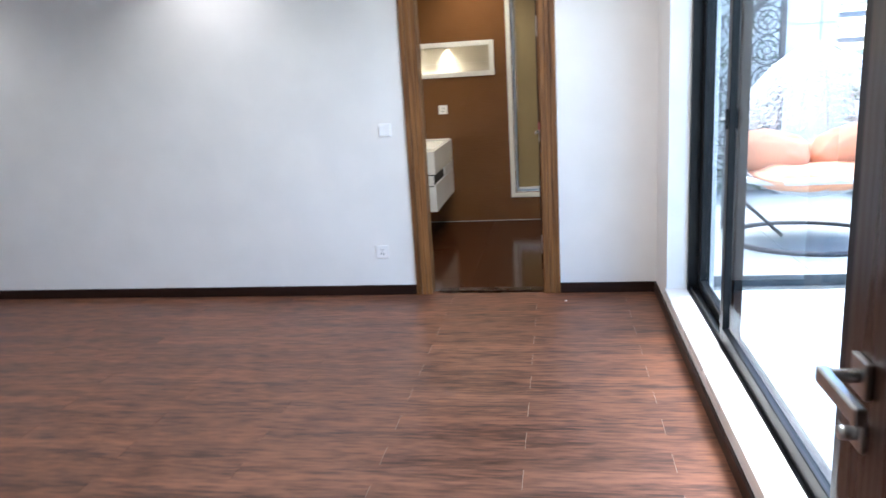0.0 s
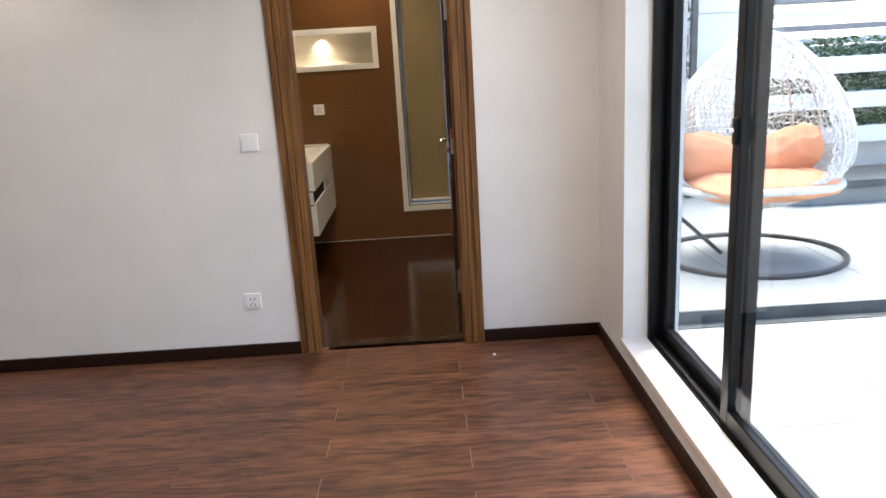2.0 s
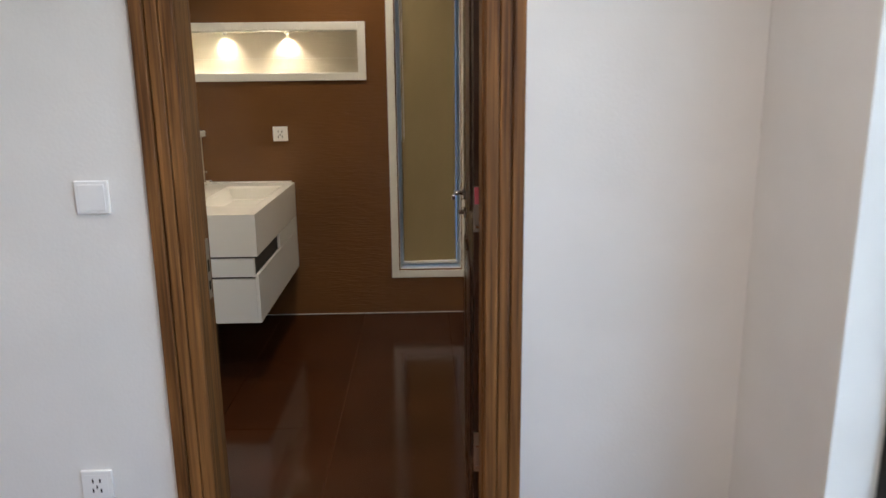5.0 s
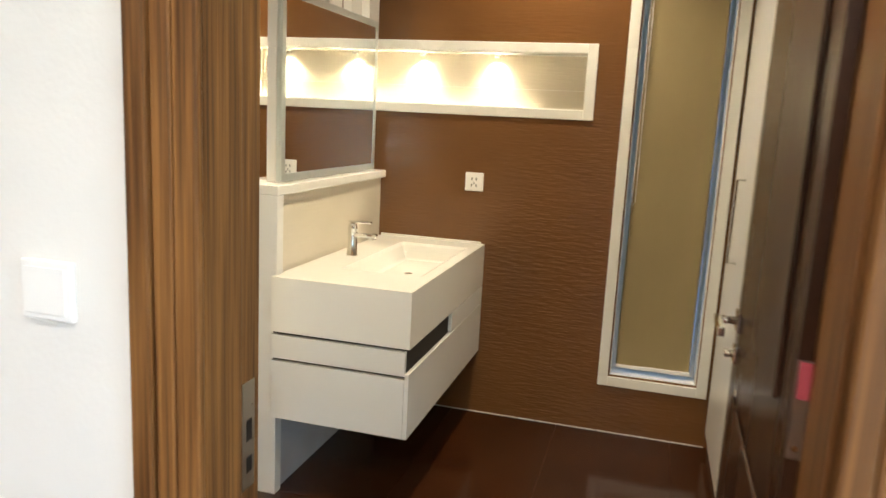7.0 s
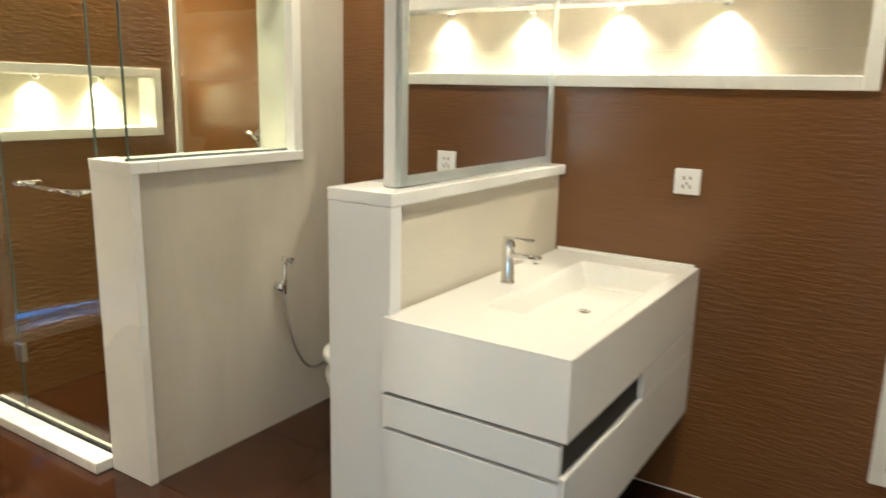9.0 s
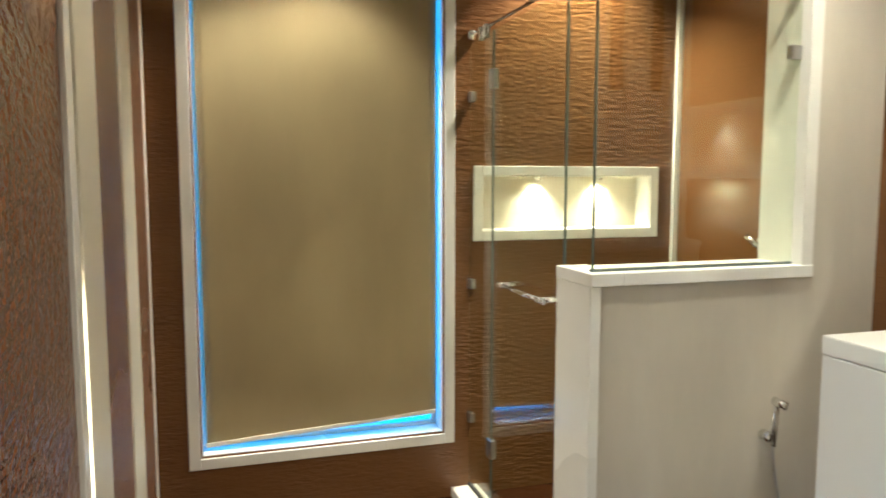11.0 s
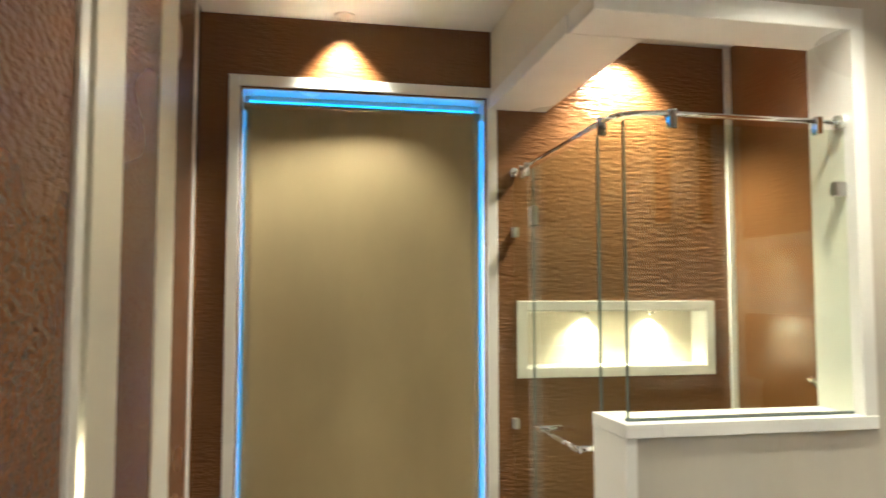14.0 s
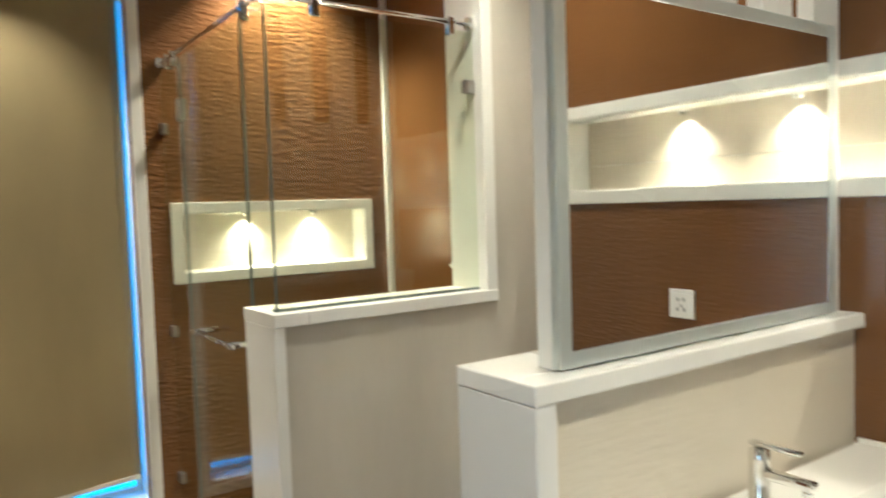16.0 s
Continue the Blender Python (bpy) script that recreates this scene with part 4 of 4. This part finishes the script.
tagged(link_mesh("climbing_plant", leaves(1.75, 3.1, 9.28, 9.55, 0.1, 2.9, 2600, 11), LEAF), "green climbing plant behind the metal screen", "plant", "", "stuff")

EX, EY, EZ = 2.72, 6.98, 0.07
egg = thing("hanging_egg_chair", (EX, EY, EZ), "white wicker hanging egg chair on a dark ring stand", "hanging chair")
ring = [(EX + 0.66 * math.cos(a), EY + 0.60 * math.sin(a), EZ + 0.025) for a in np.linspace(0, math.tau, 48, endpoint=False)]
part("base_ring", tube(ring, 0.024, closed=True), TUBE, egg, "dark tubular base ring", True)
pole = []
for k in range(25):
    a = k / 24
    pole.append((EX - 0.62 + 0.62 * max(0, (a - 0.55) / 0.45) ** 1.6, EY + 0.40 - 0.40 * a ** 2, EZ + 0.03 + 2.10 * math.sin(a * math.pi * 0.5)))
part("pole", tube(pole, 0.026), TUBE, egg, "curved dark steel pole", True)
part("brace", tube([(EX - 0.60, EY + 0.30, EZ + 0.42), (EX - 0.20, EY + 0.05, EZ + 0.03)], 0.016), TUBE, egg, "", True)
part("chain", tube([(EX, EY, EZ + 2.12), (EX, EY, EZ + 1.62)], 0.010, sides=6), STEEL, egg, "steel hanging chain")


def basket(open_dir):
    """Egg-shaped net with an open front."""
    bm = bmesh.new()
    bmesh.ops.create_icosphere(bm, subdivisions=5, radius=1.0)
    rr = random.Random(8)
    for v in bm.verts:
        v.co += Vector((rr.uniform(-1, 1), rr.uniform(-1, 1), rr.uniform(-1, 1))) * 0.014
    f = Vector(open_dir).normalized()
    dead = [x for x in bm.faces if x.calc_center_median().dot(f) > 0.56 and -0.62 < x.calc_center_median().z < 0.62]
    bmesh.ops.delete(bm, geom=dead, context="FACES")
    for v in bm.verts:
        k = 1.0 if v.co.z < 0 else 1.0 - 0.30 * v.co.z ** 2
        v.co = Vector((EX + 0.66 * k * v.co.x, EY + 0.56 * k * v.co.y, EZ + 0.84 + (0.80 if v.co.z > 0 else 0.44) * v.co.z))
    bmesh.ops.wireframe(bm, faces=bm.faces, thickness=0.014, use_replace=True, use_boundary=True, use_even_offset=False)
    return bm


for k in range(18):
    a = k * math.tau / 18 + 0.1
    if math.cos(a) * -0.455 + math.sin(a) * -0.89 > 0.70:
        continue
    pts = []
    for e in np.linspace(-0.30, 1.50, 22):
        q = math.sin(e)
        w = math.cos(e) * (1.0 - 0.30 * max(0, q) ** 2)
        pts.append((EX + 0.668 * w * math.cos(a), EY + 0.568 * w * math.sin(a), EZ + 0.84 + (0.81 if q > 0 else 0.45) * q))
    part("rib", tube(pts, 0.011, sides=6), WICKER, egg, "", True)
part("basket", basket((-0.45, -0.88, 0.05)), WICKER, egg, "white woven wicker basket")
low_rim = [(EX + 0.60 * math.cos(a), EY + 0.50 * math.sin(a), EZ + 0.58 + 0.012 * math.sin(3 * a)) for a in np.linspace(0, math.tau, 40, endpoint=False)]
part("seat_rim", tube(low_rim, 0.028, closed=True, sides=10), WICKER, egg, "", True)


def cushion(cx, cy, cz, sx, sy, sz, tilt, seed):
    bm = bmesh.new()
    bmesh.ops.create_uvsphere(bm, u_segments=36, v_segments=20, radius=1.0)
    for v in bm.verts:
        p = v.co.copy()
        q = Vector((math.copysign(abs(p.x) ** 0.6, p.x), math.copysign(abs(p.y) ** 0.6, p.y), p.z))
        w = 1 + 0.13 * noise.noise(p * 2.3 + Vector((seed, 0, 0)))
        v.co = Vector((q.x * sx * w, q.y * sy * w, q.z * sz * (1 + 0.25 * noise.noise(p * 3 + Vector((0, seed, 0))))))
    bmesh.ops.transform(bm, matrix=Matrix.Translation((cx, cy, cz)) @ Euler(tilt).to_matrix().to_4x4(), verts=bm.verts)
    return bm


for a in ((EX, EY - 0.10, EZ + 0.58, 0.50, 0.36, 0.11, (0, 0, 0), 1), (EX + 0.22, EY + 0.02, EZ + 0.76, 0.30, 0.13, 0.20, (0.5, -0.25, 0.2), 2),
          (EX - 0.32, EY + 0.02, EZ + 0.76, 0.28, 0.13, 0.19, (0.5, 0.25, -0.3), 3)):
    c = thing("cushion", a[:3], "plump orange fabric cushion in the egg chair", "cushion", "egg chair cushions")
    part("cover", cushion(*a), ORANGE, c, "", True)

# ---------------------------------------------------------------- floors, laid piece by piece
fl = structure("floor", box(-5.4, 1.45, 0.58, 5.92, -0.12, FB - 0.0025), JOINT, "dark brown laminate plank bedroom floor", "floor")
PW, PL = 0.165, 1.30


def plank_mesh(length):
    bm = box(-length / 2 + 0.0011, length / 2 - 0.0011, -PW / 2 + 0.0001, PW / 2 - 0.0001, -0.006, 0.0)
    me = bpy.data.meshes.new("plank")
    bm.to_mesh(me)
    bm.free()
    me.materials.append(LAMINATE)
    return me


plank_cache = {}
row, y = 0, 5.985
while y > 0.58:
    off = (0.425, -0.225)[row % 2]
    x = off + PL * 2
    while x > -5.25:
        a, b = max(x - PL, -5.25), min(x, 1.312)
        if b - a > 0.02:
            key = round(b - a, 3)
            if key not in plank_cache:
                plank_cache[key] = plank_mesh(b - a)
            o = new("plank", plank_cache[key])
            o.location = ((a + b) / 2, y - PW / 2, FB)
            o.parent = fl
        x -= PL
    y -= PW
    row += 1

bf = structure("floor_bath", box(-3.98, 1.40, 6.08, 8.97, -0.12, FT - 0.003), GROUT, "glossy dark brown tiled bathroom floor", "floor")
TW = 0.60
tm = bpy.data.meshes.new("tile")
tb = box(-TW / 2 + 0.0012, TW / 2 - 0.0012, -TW / 2 + 0.0012, TW / 2 - 0.0012, -0.006, 0.0)
tb.to_mesh(tm)
tb.free()
tm.materials.append(BATH_TILE)
for i in range(9):
    for j in range(5):
        o = new("tile", tm)
        o.location = (-3.74 + TW * (i + 0.5), 8.83 - TW * (j + 0.5), FT)
        o.parent = bf
structure("trim", box(-1.2, 0.63, 8.826, 8.83, FT, FT + 0.004), WHITE_STONE, "thin pale sealant line along the bathroom wall", "sealant")
structure("threshold", box(-0.368, 0.503, 5.925, 6.085, FB - 0.02, FT + 0.022, 0.004), DARK_WOOD, "dark wooden threshold in the bathroom doorway", "threshold")
pm = bpy.data.meshes.new("paver")
pb = box(-0.398, 0.398, -0.298, 0.298, -0.03, 0.0, 0.003)
pb.to_mesh(pm)
pb.free()
pm.materials.append(PAVER)
pav, step = bpy.data.objects["pavement"], bpy.data.objects["pavement_step"]
for i in range(7):
    for j in range(14):
        o = new("paver", pm)
        o.location = (2.02 + 0.8 * i, 5.50 - 0.6 * j, 0.0)
        o.parent = pav
for i in range(7):
    for j in range(6):
        o = new("paver", pm)
        o.location = (2.02 + 0.8 * i, 6.19 + 0.6 * j, 0.082)
        o.parent = step
